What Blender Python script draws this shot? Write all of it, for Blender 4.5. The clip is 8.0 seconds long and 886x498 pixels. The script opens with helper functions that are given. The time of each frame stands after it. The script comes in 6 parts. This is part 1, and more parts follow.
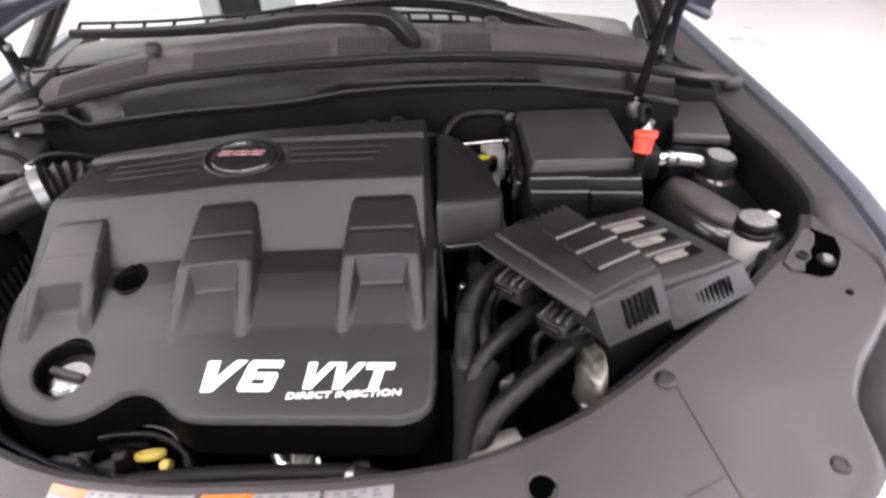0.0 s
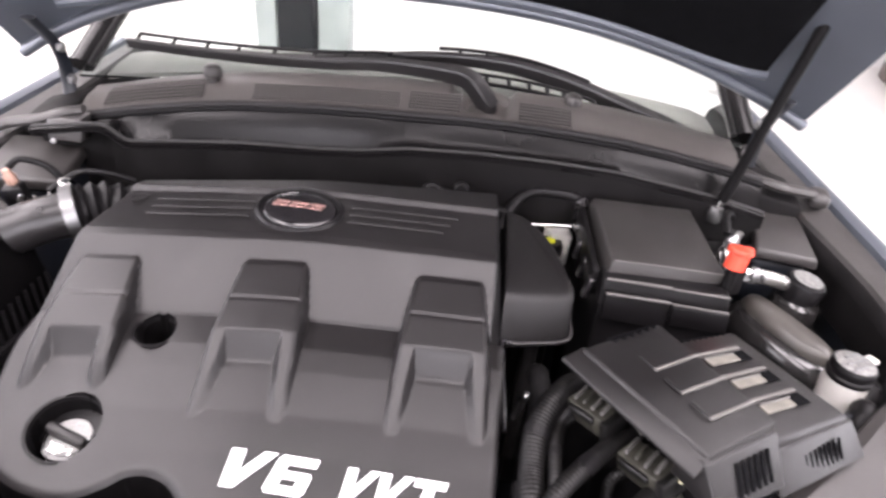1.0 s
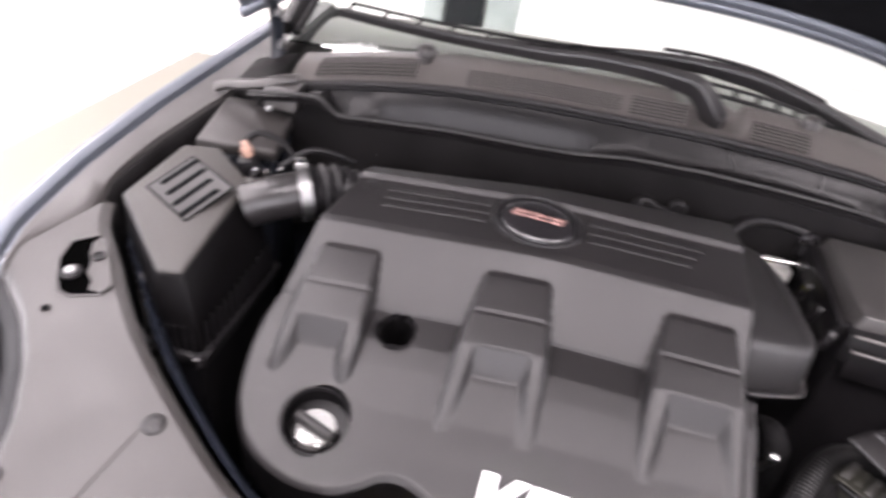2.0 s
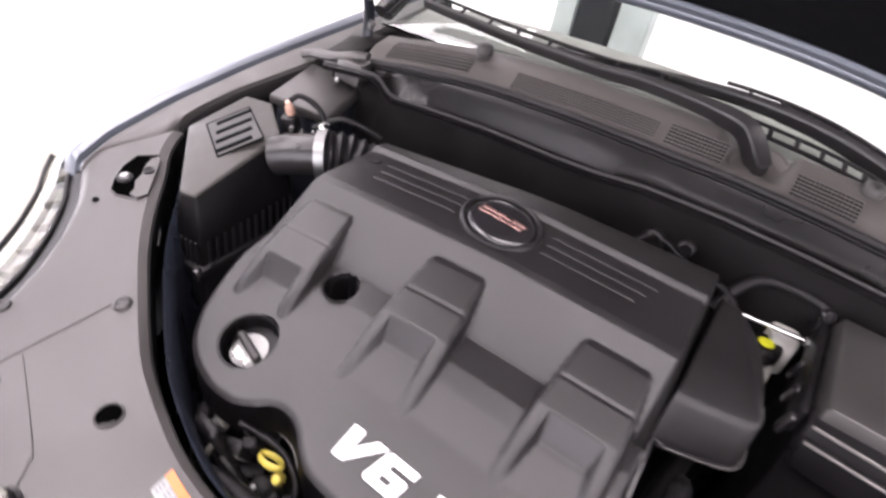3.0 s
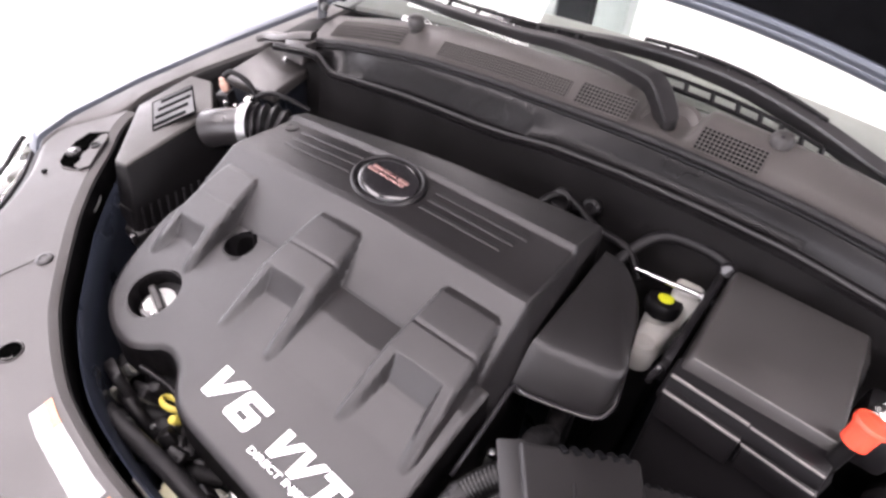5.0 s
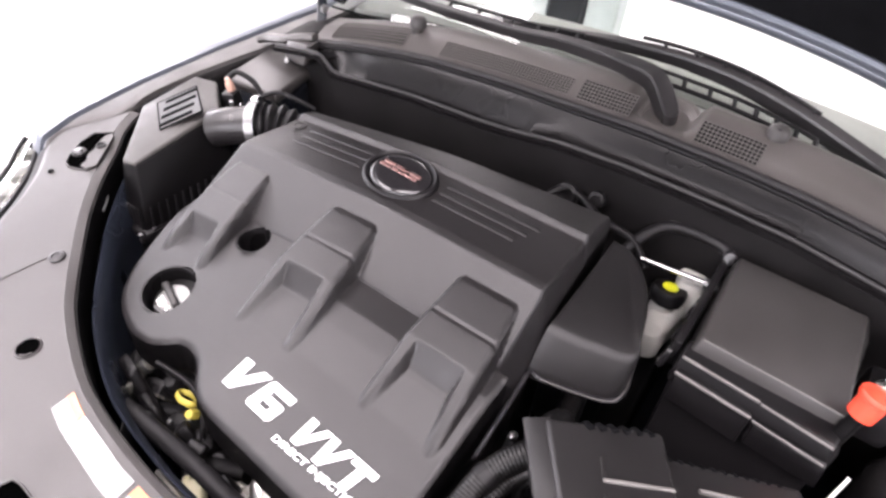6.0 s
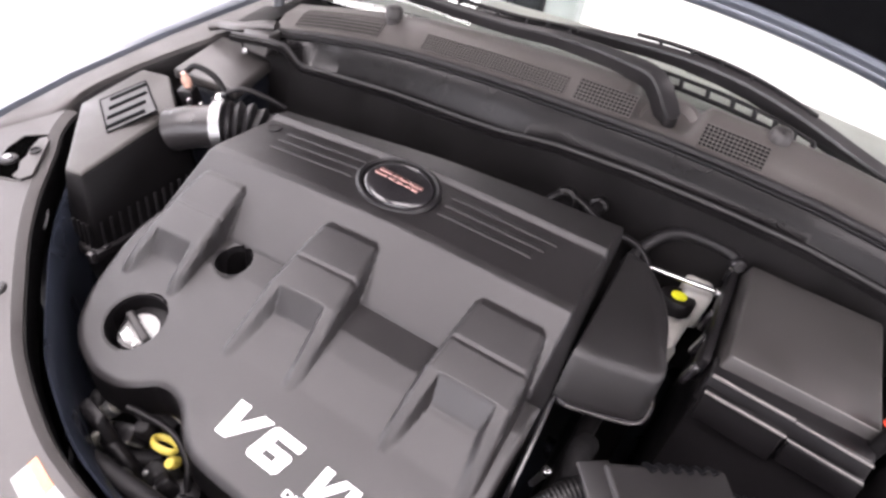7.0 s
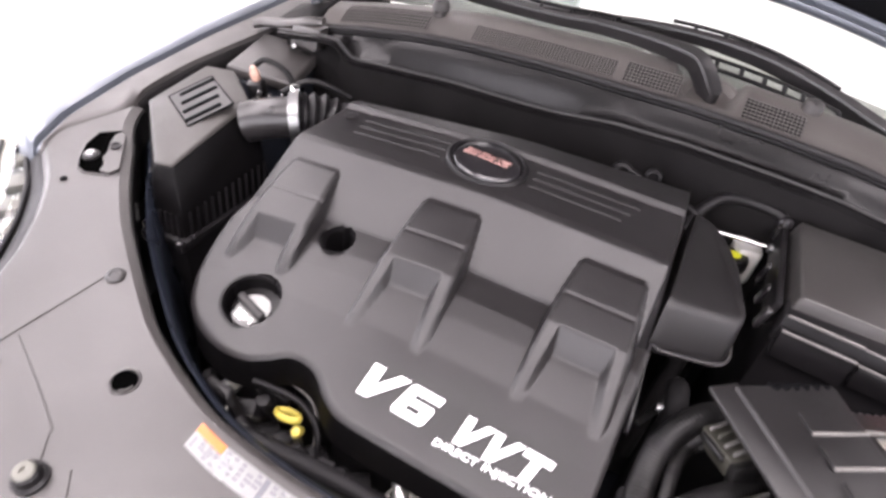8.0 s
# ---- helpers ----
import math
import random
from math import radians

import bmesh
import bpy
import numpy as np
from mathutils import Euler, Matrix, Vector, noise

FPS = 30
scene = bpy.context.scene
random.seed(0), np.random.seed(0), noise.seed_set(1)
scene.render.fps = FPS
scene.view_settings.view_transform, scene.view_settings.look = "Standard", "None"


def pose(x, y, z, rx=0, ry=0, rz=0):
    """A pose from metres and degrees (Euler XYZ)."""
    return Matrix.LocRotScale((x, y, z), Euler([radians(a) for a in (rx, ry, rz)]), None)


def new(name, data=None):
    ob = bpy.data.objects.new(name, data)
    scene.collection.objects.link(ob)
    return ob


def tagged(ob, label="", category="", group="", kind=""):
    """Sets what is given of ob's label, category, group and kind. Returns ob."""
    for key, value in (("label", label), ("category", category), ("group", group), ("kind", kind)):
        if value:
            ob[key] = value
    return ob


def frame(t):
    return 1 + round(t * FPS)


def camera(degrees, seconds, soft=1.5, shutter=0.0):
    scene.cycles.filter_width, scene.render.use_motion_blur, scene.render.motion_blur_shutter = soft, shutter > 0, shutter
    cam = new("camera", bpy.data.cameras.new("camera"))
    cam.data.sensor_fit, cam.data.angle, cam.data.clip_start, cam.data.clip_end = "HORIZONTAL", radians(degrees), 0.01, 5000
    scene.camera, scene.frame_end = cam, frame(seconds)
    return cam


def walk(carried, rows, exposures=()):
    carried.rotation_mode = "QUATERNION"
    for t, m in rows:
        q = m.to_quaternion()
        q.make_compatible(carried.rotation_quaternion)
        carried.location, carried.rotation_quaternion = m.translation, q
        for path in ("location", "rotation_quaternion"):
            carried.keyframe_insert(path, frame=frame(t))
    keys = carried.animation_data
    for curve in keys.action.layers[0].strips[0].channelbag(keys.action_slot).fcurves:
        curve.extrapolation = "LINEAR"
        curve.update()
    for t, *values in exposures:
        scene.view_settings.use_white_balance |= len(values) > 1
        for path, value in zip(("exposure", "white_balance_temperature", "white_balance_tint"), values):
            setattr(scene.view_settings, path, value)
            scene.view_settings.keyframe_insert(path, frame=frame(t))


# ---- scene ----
cam = camera(74.0, 8.0, soft=2.7, shutter=0.5)
# seconds, eye x y z, turn x y z in degrees
PATH = [
    (0.0, 0.2723, -0.7916, 1.5209, 55.04, 2.16, -0.67),
    (0.3, 0.2676, -0.7329, 1.5251, 54.72, -0.63, 0.29),
    (0.5, 0.2468, -0.7073, 1.5253, 56.25, -2.43, 1.04),
    (1.0, 0.1609, -0.6718, 1.5261, 58.67, -5.30, 3.71),
    (1.5, 0.0822, -0.6757, 1.5285, 56.62, -6.56, 8.13),
    (2.0, -0.1053, -0.6334, 1.5499, 53.47, -8.05, 13.11),
    (2.2, -0.1754, -0.5998, 1.5683, 49.98, -12.28, 16.56),
    (3.3, 0.3492, -0.5574, 1.6098, 51.10, -6.25, 37.48),
    (3.5, 0.4191, -0.5357, 1.5640, 50.63, -5.00, 38.13),
    (4.0, 0.5265, -0.4665, 1.5602, 48.98, -2.03, 36.94),
    (4.5, 0.4822, -0.4301, 1.5957, 49.61, -2.95, 38.36),
    (4.7, 0.4523, -0.4428, 1.6064, 49.79, -3.74, 39.31),
    (5.8, 0.4467, -0.4902, 1.6053, 50.06, -5.27, 38.38),
    (6.0, 0.4319, -0.5090, 1.5990, 50.59, -4.81, 37.23),
    (6.5, 0.3602, -0.5045, 1.5787, 50.46, -5.72, 36.26),
    (7.0, 0.2913, -0.5002, 1.5791, 49.59, -8.04, 30.91),
    (7.5, 0.1961, -0.5527, 1.5801, 49.96, -7.46, 26.57),
    (8.0, 0.1501, -0.6669, 1.5563, 50.56, -8.59, 25.69),
]
walk(cam, [(t, pose(x, y, z, rx, ry, rz)) for t, x, y, z, rx, ry, rz in PATH], [(0.0, -0.58, 6500, 24), (0.9, -0.15, 6500, 23), (2.2, -0.10, 6500, 23), (3.5, -0.31, 6500, 25), (4.0, -0.25, 6500, 25), (4.5, -0.08, 6500, 25), (6.0, 0.02, 6500, 23), (8.0, 0.0, 6500, 23)])

# ---- light ----
world = bpy.data.worlds.new("showroom_air")
scene.world = world
world.use_nodes = True
world.node_tree.nodes["Background"].inputs[0].default_value = (0.9, 0.95, 1.0, 1)
world.node_tree.nodes["Background"].inputs[1].default_value = 0.3
WINDOW = 7.0  # strength of the daylight in the windows
LIGHT = 18.0  # strength of the ceiling panels

# ---- helpers of this scene ----
XC = 0.048  # the car's middle line


def part(name, bm, material, parent=None, label="", smooth=40):
    """Links a bmesh as one mesh object under a thing or part."""
    me = bpy.data.meshes.new(name)
    bm.normal_update()
    if smooth:
        for e in bm.edges:
            e.smooth = len(e.link_faces) == 2 and e.calc_face_angle(0) < radians(smooth)
        for f in bm.faces:
            f.smooth = True
    bm.to_mesh(me)
    bm.free()
    ob = new(name, me)
    if material:
        me.materials.append(material)
    if parent:
        ob.parent = parent
    if label:
        tagged(ob, label)
    return ob


def thing(name, label, category, group="", kind="", at=(0, 0, 0)):
    ob = new(name)
    ob.empty_display_size = 0.05
    ob.location = at
    return tagged(ob, label, category, group, kind)


def rbox(size, bevel=0.004, segs=2, m=None, taper=1.0, bm=None):
    """A box of that size round the origin, its top smaller by taper, with rounded edges, set at m."""
    own = bm is None
    b = bmesh.new()
    bmesh.ops.create_cube(b, size=1)
    for v in b.verts:
        k = taper if v.co.z > 0 else 1.0
        v.co = Vector((v.co.x * size[0] * k, v.co.y * size[1] * k, v.co.z * size[2]))
    if bevel:
        bmesh.ops.bevel(b, geom=b.edges[:], offset=bevel, segments=segs, profile=0.5, affect="EDGES")
    if m is not None:
        bmesh.ops.transform(b, matrix=m, verts=b.verts)
    return b if own else join(bm, b)


def join(bm, other):
    """Adds another bmesh into bm."""
    me = bpy.data.meshes.new("tmp")
    other.to_mesh(me)
    other.free()
    bm.from_mesh(me)
    bpy.data.meshes.remove(me)
    return bm


def prism(pts, z0, z1, bevel=0.003, segs=2, m=None, top=None):
    """A solid over the outline pts from z0 to z1; top: another outline for the upper face."""
    b = bmesh.new()
    lo = [b.verts.new((x, y, z0)) for x, y in pts]
    hi = [b.verts.new((x, y, z1)) for x, y in (top or pts)]
    n = len(pts)
    b.faces.new(lo[::-1])
    b.faces.new(hi)
    for i in range(n):
        b.faces.new((lo[i], lo[(i + 1) % n], hi[(i + 1) % n], hi[i]))
    bmesh.ops.recalc_face_normals(b, faces=b.faces)
    if bevel:
        bmesh.ops.bevel(b, geom=b.edges[:], offset=bevel, segments=segs, profile=0.5, affect="EDGES", clamp_overlap=True)
    if m is not None:
        bmesh.ops.transform(b, matrix=m, verts=b.verts)
    return b


def solid(low, high, bevel=0.003, segs=2):
    """A solid between two rings of as many 3D corners."""
    b = bmesh.new()
    lo = [b.verts.new(p) for p in low]
    hi = [b.verts.new(p) for p in high]
    n = len(lo)
    b.faces.new(lo[::-1])
    b.faces.new(hi)
    for i in range(n):
        b.faces.new((lo[i], lo[(i + 1) % n], hi[(i + 1) % n], hi[i]))
    bmesh.ops.recalc_face_normals(b, faces=b.faces)
    if bevel:
        bmesh.ops.bevel(b, geom=b.edges[:], offset=bevel, segments=segs, profile=0.5, affect="EDGES", clamp_overlap=True)
    return b


def curve_points(pts, steps=8):
    """A smooth line (Catmull-Rom) through the points."""
    p = [Vector(q) for q in pts]
    p = [2 * p[0] - p[1]] + p + [2 * p[-1] - p[-2]]
    out = []
    for i in range(1, len(p) - 2):
        for k in range(steps):
            t = k / steps
            a, b, c, d = p[i - 1], p[i], p[i + 1], p[i + 2]
            out.append(0.5 * (2 * b + (c - a) * t + (2 * a - 5 * b + 4 * c - d) * t * t + (3 * b - a - 3 * c + d) * t ** 3))
    return out + [p[-2]]


def tube(pts, r, sides=12, steps=8, ribs=0.0, pitch=0.006, flat=1.0, bm=None, straight=False):
    """A round bar or hose along the points; ribs: depth of the rings of a corrugated hose; flat: height over width."""
    b = bm or bmesh.new()
    line = [Vector(q) for q in pts] if straight else curve_points(pts, steps)
    if ribs:
        dense = [line[0]]
        for a, c in zip(line, line[1:]):
            n = max(1, round((c - a).length / (pitch / 4)))
            dense += [a.lerp(c, (k + 1) / n) for k in range(n)]
        line = dense
    side = None
    rings = []
    run = 0.0
    for i, q in enumerate(line):
        d = (line[min(i + 1, len(line) - 1)] - line[max(i - 1, 0)]).normalized()
        if side is None:
            side = d.orthogonal().normalized()
            if flat != 1.0:
                side = d.cross(Vector((0, 0, 1))).normalized()
        side = (side - d * side.dot(d)).normalized()
        up = d.cross(side)
        if i:
            run += (q - line[i - 1]).length
        rr = r + (ribs * math.cos(2 * math.pi * run / pitch) if ribs else 0)
        rings.append([b.verts.new(q + rr * (math.cos(a) * side + flat * math.sin(a) * up)) for a in (2 * math.pi * k / sides for k in range(sides))])
    for u, v in zip(rings, rings[1:]):
        for k in range(sides):
            b.faces.new((u[k], u[(k + 1) % sides], v[(k + 1) % sides], v[k]))
    b.faces.new(rings[0][::-1])
    b.faces.new(rings[-1])
    return b


def lathe(profile, sides=28, m=None, bm=None, caps=True):
    """A turned shape: profile of (radius, height) from bottom to top, round z, set at m."""
    b = bmesh.new()
    rings = []
    for r, z in profile:
        rings.append([b.verts.new((r * math.cos(2 * math.pi * k / sides), r * math.sin(2 * math.pi * k / sides), z)) for k in range(sides)])
    for u, v in zip(rings, rings[1:]):
        for k in range(sides):
            b.faces.new((u[k], u[(k + 1) % sides], v[(k + 1) % sides], v[k]))
    if caps and profile[0][0] > 1e-6:
        b.faces.new(rings[0][::-1])
    if caps and profile[-1][0] > 1e-6:
        b.faces.new(rings[-1])
    bmesh.ops.remove_doubles(b, verts=b.verts, dist=1e-7)
    if m is not None:
        bmesh.ops.transform(b, matrix=m, verts=b.verts)
    if bm is not None:
        return join(bm, b)
    return b


def sheet(rows, thick=0.003, down=(0, 0, -1)):
    """A bent panel through rows of points, with a real thickness."""
    b = bmesh.new()
    d = Vector(down).normalized() * thick
    n, k = len(rows), len(rows[0])
    top = [[b.verts.new(p) for p in row] for row in rows]
    low = [[b.verts.new(Vector(p) + d) for p in row] for row in rows]
    for i in range(n - 1):
        for j in range(k - 1):
            b.faces.new((top[i][j], top[i][j + 1], top[i + 1][j + 1], top[i + 1][j]))
            b.faces.new((low[i][j], low[i + 1][j], low[i + 1][j + 1], low[i][j + 1]))
    for i in range(n - 1):
        for j in (0, k - 1):
            b.faces.new((top[i][j], top[i + 1][j], low[i + 1][j], low[i][j]))
    for j in range(k - 1):
        for i in (0, n - 1):
            b.faces.new((top[i][j], top[i][j + 1], low[i][j + 1], low[i][j]))
    bmesh.ops.recalc_face_normals(b, faces=b.faces)
    return b


def lerp_table(table, x):
    """Linear reading of a table of (x, value)."""
    return float(np.interp(x, [a for a, _ in table], [v for _, v in table]))


def smoothstep(a, b, x):
    t = min(1.0, max(0.0, (x - a) / (b - a)))
    return t * t * (3 - 2 * t)


# ---- materials ----
def material(name, colour, rough=0.5, metal=0.0, vary=0.12, grain=0.0, grain_scale=900.0, stain_scale=9.0, rough_vary=0.1, coat=0.0, emit=0.0, trans=0.0, ior=1.45, spec=0.5):
    """A surface with stains at one scale and grain at another, in metres of the object."""
    m = bpy.data.materials.new(name)
    m.use_nodes = True
    n, l = m.node_tree.nodes, m.node_tree.links
    s = n["Principled BSDF"]
    s.inputs["Metallic"].default_value = metal
    s.inputs["IOR"].default_value = ior
    s.inputs["Coat Weight"].default_value = coat
    s.inputs["Specular IOR Level"].default_value = spec
    s.inputs["Transmission Weight"].default_value = trans
    co = n.new("ShaderNodeTexCoord")
    big = n.new("ShaderNodeTexNoise")
    big.inputs["Scale"].default_value, big.inputs["Detail"].default_value = stain_scale, 6
    fine = n.new("ShaderNodeTexNoise")
    fine.inputs["Scale"].default_value, fine.inputs["Detail"].default_value = grain_scale, 2
    for t in (big, fine):
        l.new(co.outputs["Object"], t.inputs["Vector"])
    ramp = n.new("ShaderNodeMapRange")
    ramp.inputs["From Min"].default_value, ramp.inputs["From Max"].default_value = 0.3, 0.7
    ramp.inputs["To Min"].default_value, ramp.inputs["To Max"].default_value = 1 - vary, 1 + vary
    l.new(big.outputs["Fac"], ramp.inputs["Value"])
    mul = n.new("ShaderNodeVectorMath")
    mul.operation = "SCALE"
    mul.inputs[0].default_value = colour
    l.new(ramp.outputs["Result"], mul.inputs["Scale"])
    l.new(mul.outputs["Vector"], s.inputs["Base Color"])
    rr = n.new("ShaderNodeMapRange")
    rr.inputs["From Min"].default_value, rr.inputs["From Max"].default_value = 0.3, 0.7
    rr.inputs["To Min"].default_value, rr.inputs["To Max"].default_value = max(0.02, rough - rough_vary), min(1, rough + rough_vary)
    l.new(big.outputs["Fac"], rr.inputs["Value"])
    l.new(rr.outputs["Result"], s.inputs["Roughness"])
    if grain:
        bump = n.new("ShaderNodeBump")
        bump.inputs["Strength"].default_value, bump.inputs["Distance"].default_value = grain, 0.0006
        l.new(fine.outputs["Fac"], bump.inputs["Height"])
        l.new(bump.outputs["Normal"], s.inputs["Normal"])
    if emit:
        s.inputs["Emission Color"].default_value = (*colour, 1)
        s.inputs["Emission Strength"].default_value = emit
    return m


PLASTIC = material("moulded_plastic", (0.0105, 0.0096, 0.0099), 0.36, vary=0.08, grain=0.35, grain_scale=1400, rough_vary=0.05, spec=0.38)
PANEL = material("grained_panel_plastic", (0.0268, 0.0244, 0.0236), 0.42, vary=0.07, grain=0.3, grain_scale=1200)
BLACK = material("black_plastic", (0.0055, 0.005, 0.0055), 0.42, vary=0.2, grain=0.3, grain_scale=900, spec=0.22)
GLOSS = material("gloss_black", (0.012, 0.011, 0.012), 0.20, vary=0.2, rough_vary=0.05, coat=0.15)
RUBBER = material("black_rubber", (0.007, 0.0066, 0.007), 0.5, vary=0.2, grain=0.3, grain_scale=700, spec=0.14)
PAINT = material("dark_blue_grey_paint", (0.088, 0.098, 0.116), 0.36, metal=0.4, vary=0.04, coat=0.35, rough_vary=0.02)
CHROME = material("bright_metal", (0.55, 0.54, 0.53), 0.25, metal=1.0, vary=0.1)
STEEL = material("dull_metal", (0.20, 0.20, 0.20), 0.42, metal=1.0, vary=0.25, grain=0.3, grain_scale=400)
WIPER = material("satin_wiper_black", (0.013, 0.012, 0.0125), 0.34, vary=0.08, grain=0.15, grain_scale=900, rough_vary=0.04, spec=0.5)
WHITE_INK = material("white_print", (0.85, 0.85, 0.85), 0.5, vary=0.04)
RED = material("red_plastic", (0.60, 0.05, 0.022), 0.45, vary=0.06, rough_vary=0.05)
YELLOW = material("yellow_plastic", (0.40, 0.33, 0.06), 0.4, vary=0.12)
LIME = material("yellow_green_print", (0.55, 0.56, 0.02), 0.5, vary=0.1)
ORANGE = material("orange_print", (0.32, 0.085, 0.008), 0.20, vary=0.1, spec=0.7)
PINK = material("red_silver_lettering", (0.33, 0.19, 0.17), 0.3, metal=0.85, vary=0.1)
MILKY = material("milky_plastic", (0.44, 0.43, 0.40), 0.4, vary=0.12, stain_scale=25)
LABEL = material("label_film", (0.15, 0.15, 0.15), 0.20, vary=0.06, spec=0.7)
GREY_INK = material("grey_print", (0.09, 0.09, 0.10), 0.20, vary=0.1, spec=0.7)
WALL = material("white_wall_paint", (0.82, 0.82, 0.81), 0.7, vary=0.03, grain=0.2, grain_scale=120, stain_scale=2)
FLOOR = material("pale_floor", (0.80, 0.78, 0.75), 0.35, vary=0.05, grain=0.1, grain_scale=60, stain_scale=1.5)
BEIGE = material("beige_floor", (0.20, 0.189, 0.158), 0.5, vary=0.06, grain=0.2, grain_scale=80, stain_scale=2)
DARK = material("dark_frame", (0.005, 0.006, 0.007), 0.6, vary=0.1, spec=0.08)
PALE = material("pale_column_paint", (0.26, 0.28, 0.27), 0.5, vary=0.15)
PANEL_LIGHT = material("light_panel", (1.0, 0.98, 0.96), 0.5, emit=LIGHT)
# felt of the hood, also the painted shade of slots and small openings
FELT = material("felt_and_opening_shade", (0.004, 0.004, 0.0045), 0.95, vary=0.3, grain=0.8, grain_scale=300, stain_scale=40, spec=0.03)
GLASS = material("windshield_glass", (0.90, 0.96, 0.94), 0.02, vary=0.0, rough_vary=0.0, trans=1.0, ior=1.30)
CLEAR = material("clear_lens", (0.97, 0.98, 0.98), 0.02, vary=0.0, rough_vary=0.0, trans=1.0, ior=1.25)
NAVY = material("dark_painted_steel", (0.0085, 0.0098, 0.0135), 0.34, metal=0.0, vary=0.2, spec=0.3)
COWL_PANEL = material("cowl_panel_plastic", (0.074, 0.067, 0.063), 0.42, vary=0.07, grain=0.3, grain_scale=1200)
TAUPE = material("taupe_laminate", (0.16, 0.135, 0.125), 0.5, vary=0.08)
CREAM_TOP = material("yellow_carpet", (0.40, 0.34, 0.13), 0.85, vary=0.08, grain=0.3, grain_scale=300)
COWL = material("cowl_plastic", (0.0052, 0.0047, 0.0049), 0.25, vary=0.08, grain=0.2, grain_scale=900, rough_vary=0.02, spec=0.20)
DASH = material("dash_plastic", (0.13, 0.125, 0.115), 0.6, vary=0.06, grain=0.3, grain_scale=500)
BATTERY_LID = material("satin_black_lid", (0.025, 0.0232, 0.0224), 0.38, vary=0.12, grain=0.4, grain_scale=900)
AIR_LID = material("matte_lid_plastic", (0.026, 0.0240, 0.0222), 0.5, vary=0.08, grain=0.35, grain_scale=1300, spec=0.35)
# pale tone for ridges, and for painted highlights on lip and lid edge
DARK_RIDGE = material("mid_pale_ridge", (0.075, 0.071, 0.068), 0.45, vary=0.15, stain_scale=60)
DUCT = material("smooth_duct_plastic", (0.011, 0.010, 0.0103), 0.33, vary=0.1, grain=0.15, grain_scale=700, spec=0.4)
# near-black; on the skirts this colour stands in for shade
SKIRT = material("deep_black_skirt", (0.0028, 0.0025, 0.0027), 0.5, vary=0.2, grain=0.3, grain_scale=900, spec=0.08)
RAIL = material("grey_blue_painted_rail", (0.012, 0.0145, 0.021), 0.30, vary=0.15, spec=0.35)
# near-black stand-in for the shade inside openings that are not cut
VOID = material("hollow_shade_black", (0.0008, 0.0008, 0.0008), 0.9, vary=0.2, spec=0.0)
# pale tone for ribs and small parts, and painted highlights on battery ledges
RIB = material("pale_edge_plastic", (0.10, 0.095, 0.09), 0.5, vary=0.15, stain_scale=60)
FUSE = material("fuse_holder_metal", (0.115, 0.108, 0.092), 0.55, metal=0.0, vary=0.3, stain_scale=60)
RECESS = material("recess_plastic", (0.022, 0.021, 0.021), 0.5, vary=0.1, spec=0.3)
COPPER = material("copper_collar", (0.36, 0.22, 0.17), 0.4, metal=0.4, vary=0.2, stain_scale=80)
TANK = material("smoky_tank_plastic", (0.014, 0.013, 0.013), 0.22, vary=0.25, stain_scale=14, coat=0.3)
CREAM = material("cream_plastic", (0.55, 0.52, 0.35), 0.45, vary=0.1)
LOOM = material("ribbed_loom_plastic", (0.0042, 0.0039, 0.0039), 0.40, vary=0.3, spec=0.28)
ALLOY = material("cast_alloy", (0.085, 0.083, 0.072), 0.5, metal=0.3, vary=0.2, grain=0.5, grain_scale=250, stain_scale=30)
DAYLIGHT = material("bright_pane", (0.95, 0.98, 1.0), 0.5, vary=0.0, emit=WINDOW)
SMOKY = material("smoky_tank_top", (0.045, 0.041, 0.036), 0.5, vary=0.2, stain_scale=18, coat=0.2)
CAP_PRINT = material("worn_cap_print", (0.14, 0.14, 0.135), 0.5, vary=0.5, stain_scale=160)
SHIELD = material("dull_shield_plastic", (0.0056, 0.0051, 0.0052), 0.55, vary=0.3, grain=0.4, grain_scale=300, stain_scale=14, spec=0.09)
CLIP = material("olive_grey_plug_plastic", (0.026, 0.025, 0.020), 0.4, vary=0.3, stain_scale=80)
CASTING = material("bright_cast_alloy", (0.20, 0.193, 0.165), 0.42, metal=0.7, vary=0.45, grain=0.8, grain_scale=120, stain_scale=45)
GREY_WALL = material("pale_grey_wall_paint", (0.30, 0.30, 0.30), 0.7, vary=0.05, stain_scale=2)
CEILING = material("grey_ceiling_paint", (0.22, 0.22, 0.22), 0.8, vary=0.05, stain_scale=2)
FUSE_LID = material("fuse_box_plastic", (0.0075, 0.0068, 0.0070), 0.42, vary=0.08, grain=0.35, grain_scale=1400, spec=0.4)
CAP_GLARE = material("cap_glare_grey", (0.24, 0.24, 0.235), 0.45, vary=0.3, stain_scale=300)
TAPE = material("cloth_tape", (0.005, 0.0047, 0.005), 0.7, vary=0.35, grain=0.7, grain_scale=500, stain_scale=60, spec=0.14)
HOSE = material("matte_hose_rubber", (0.017, 0.016, 0.0165), 0.6, vary=0.2, grain=0.4, grain_scale=500, spec=0.25)
PALE_ALLOY = material("pale_cast_alloy", (0.30, 0.29, 0.26), 0.45, metal=0.4, vary=0.3, grain=0.5, grain_scale=250, stain_scale=40)

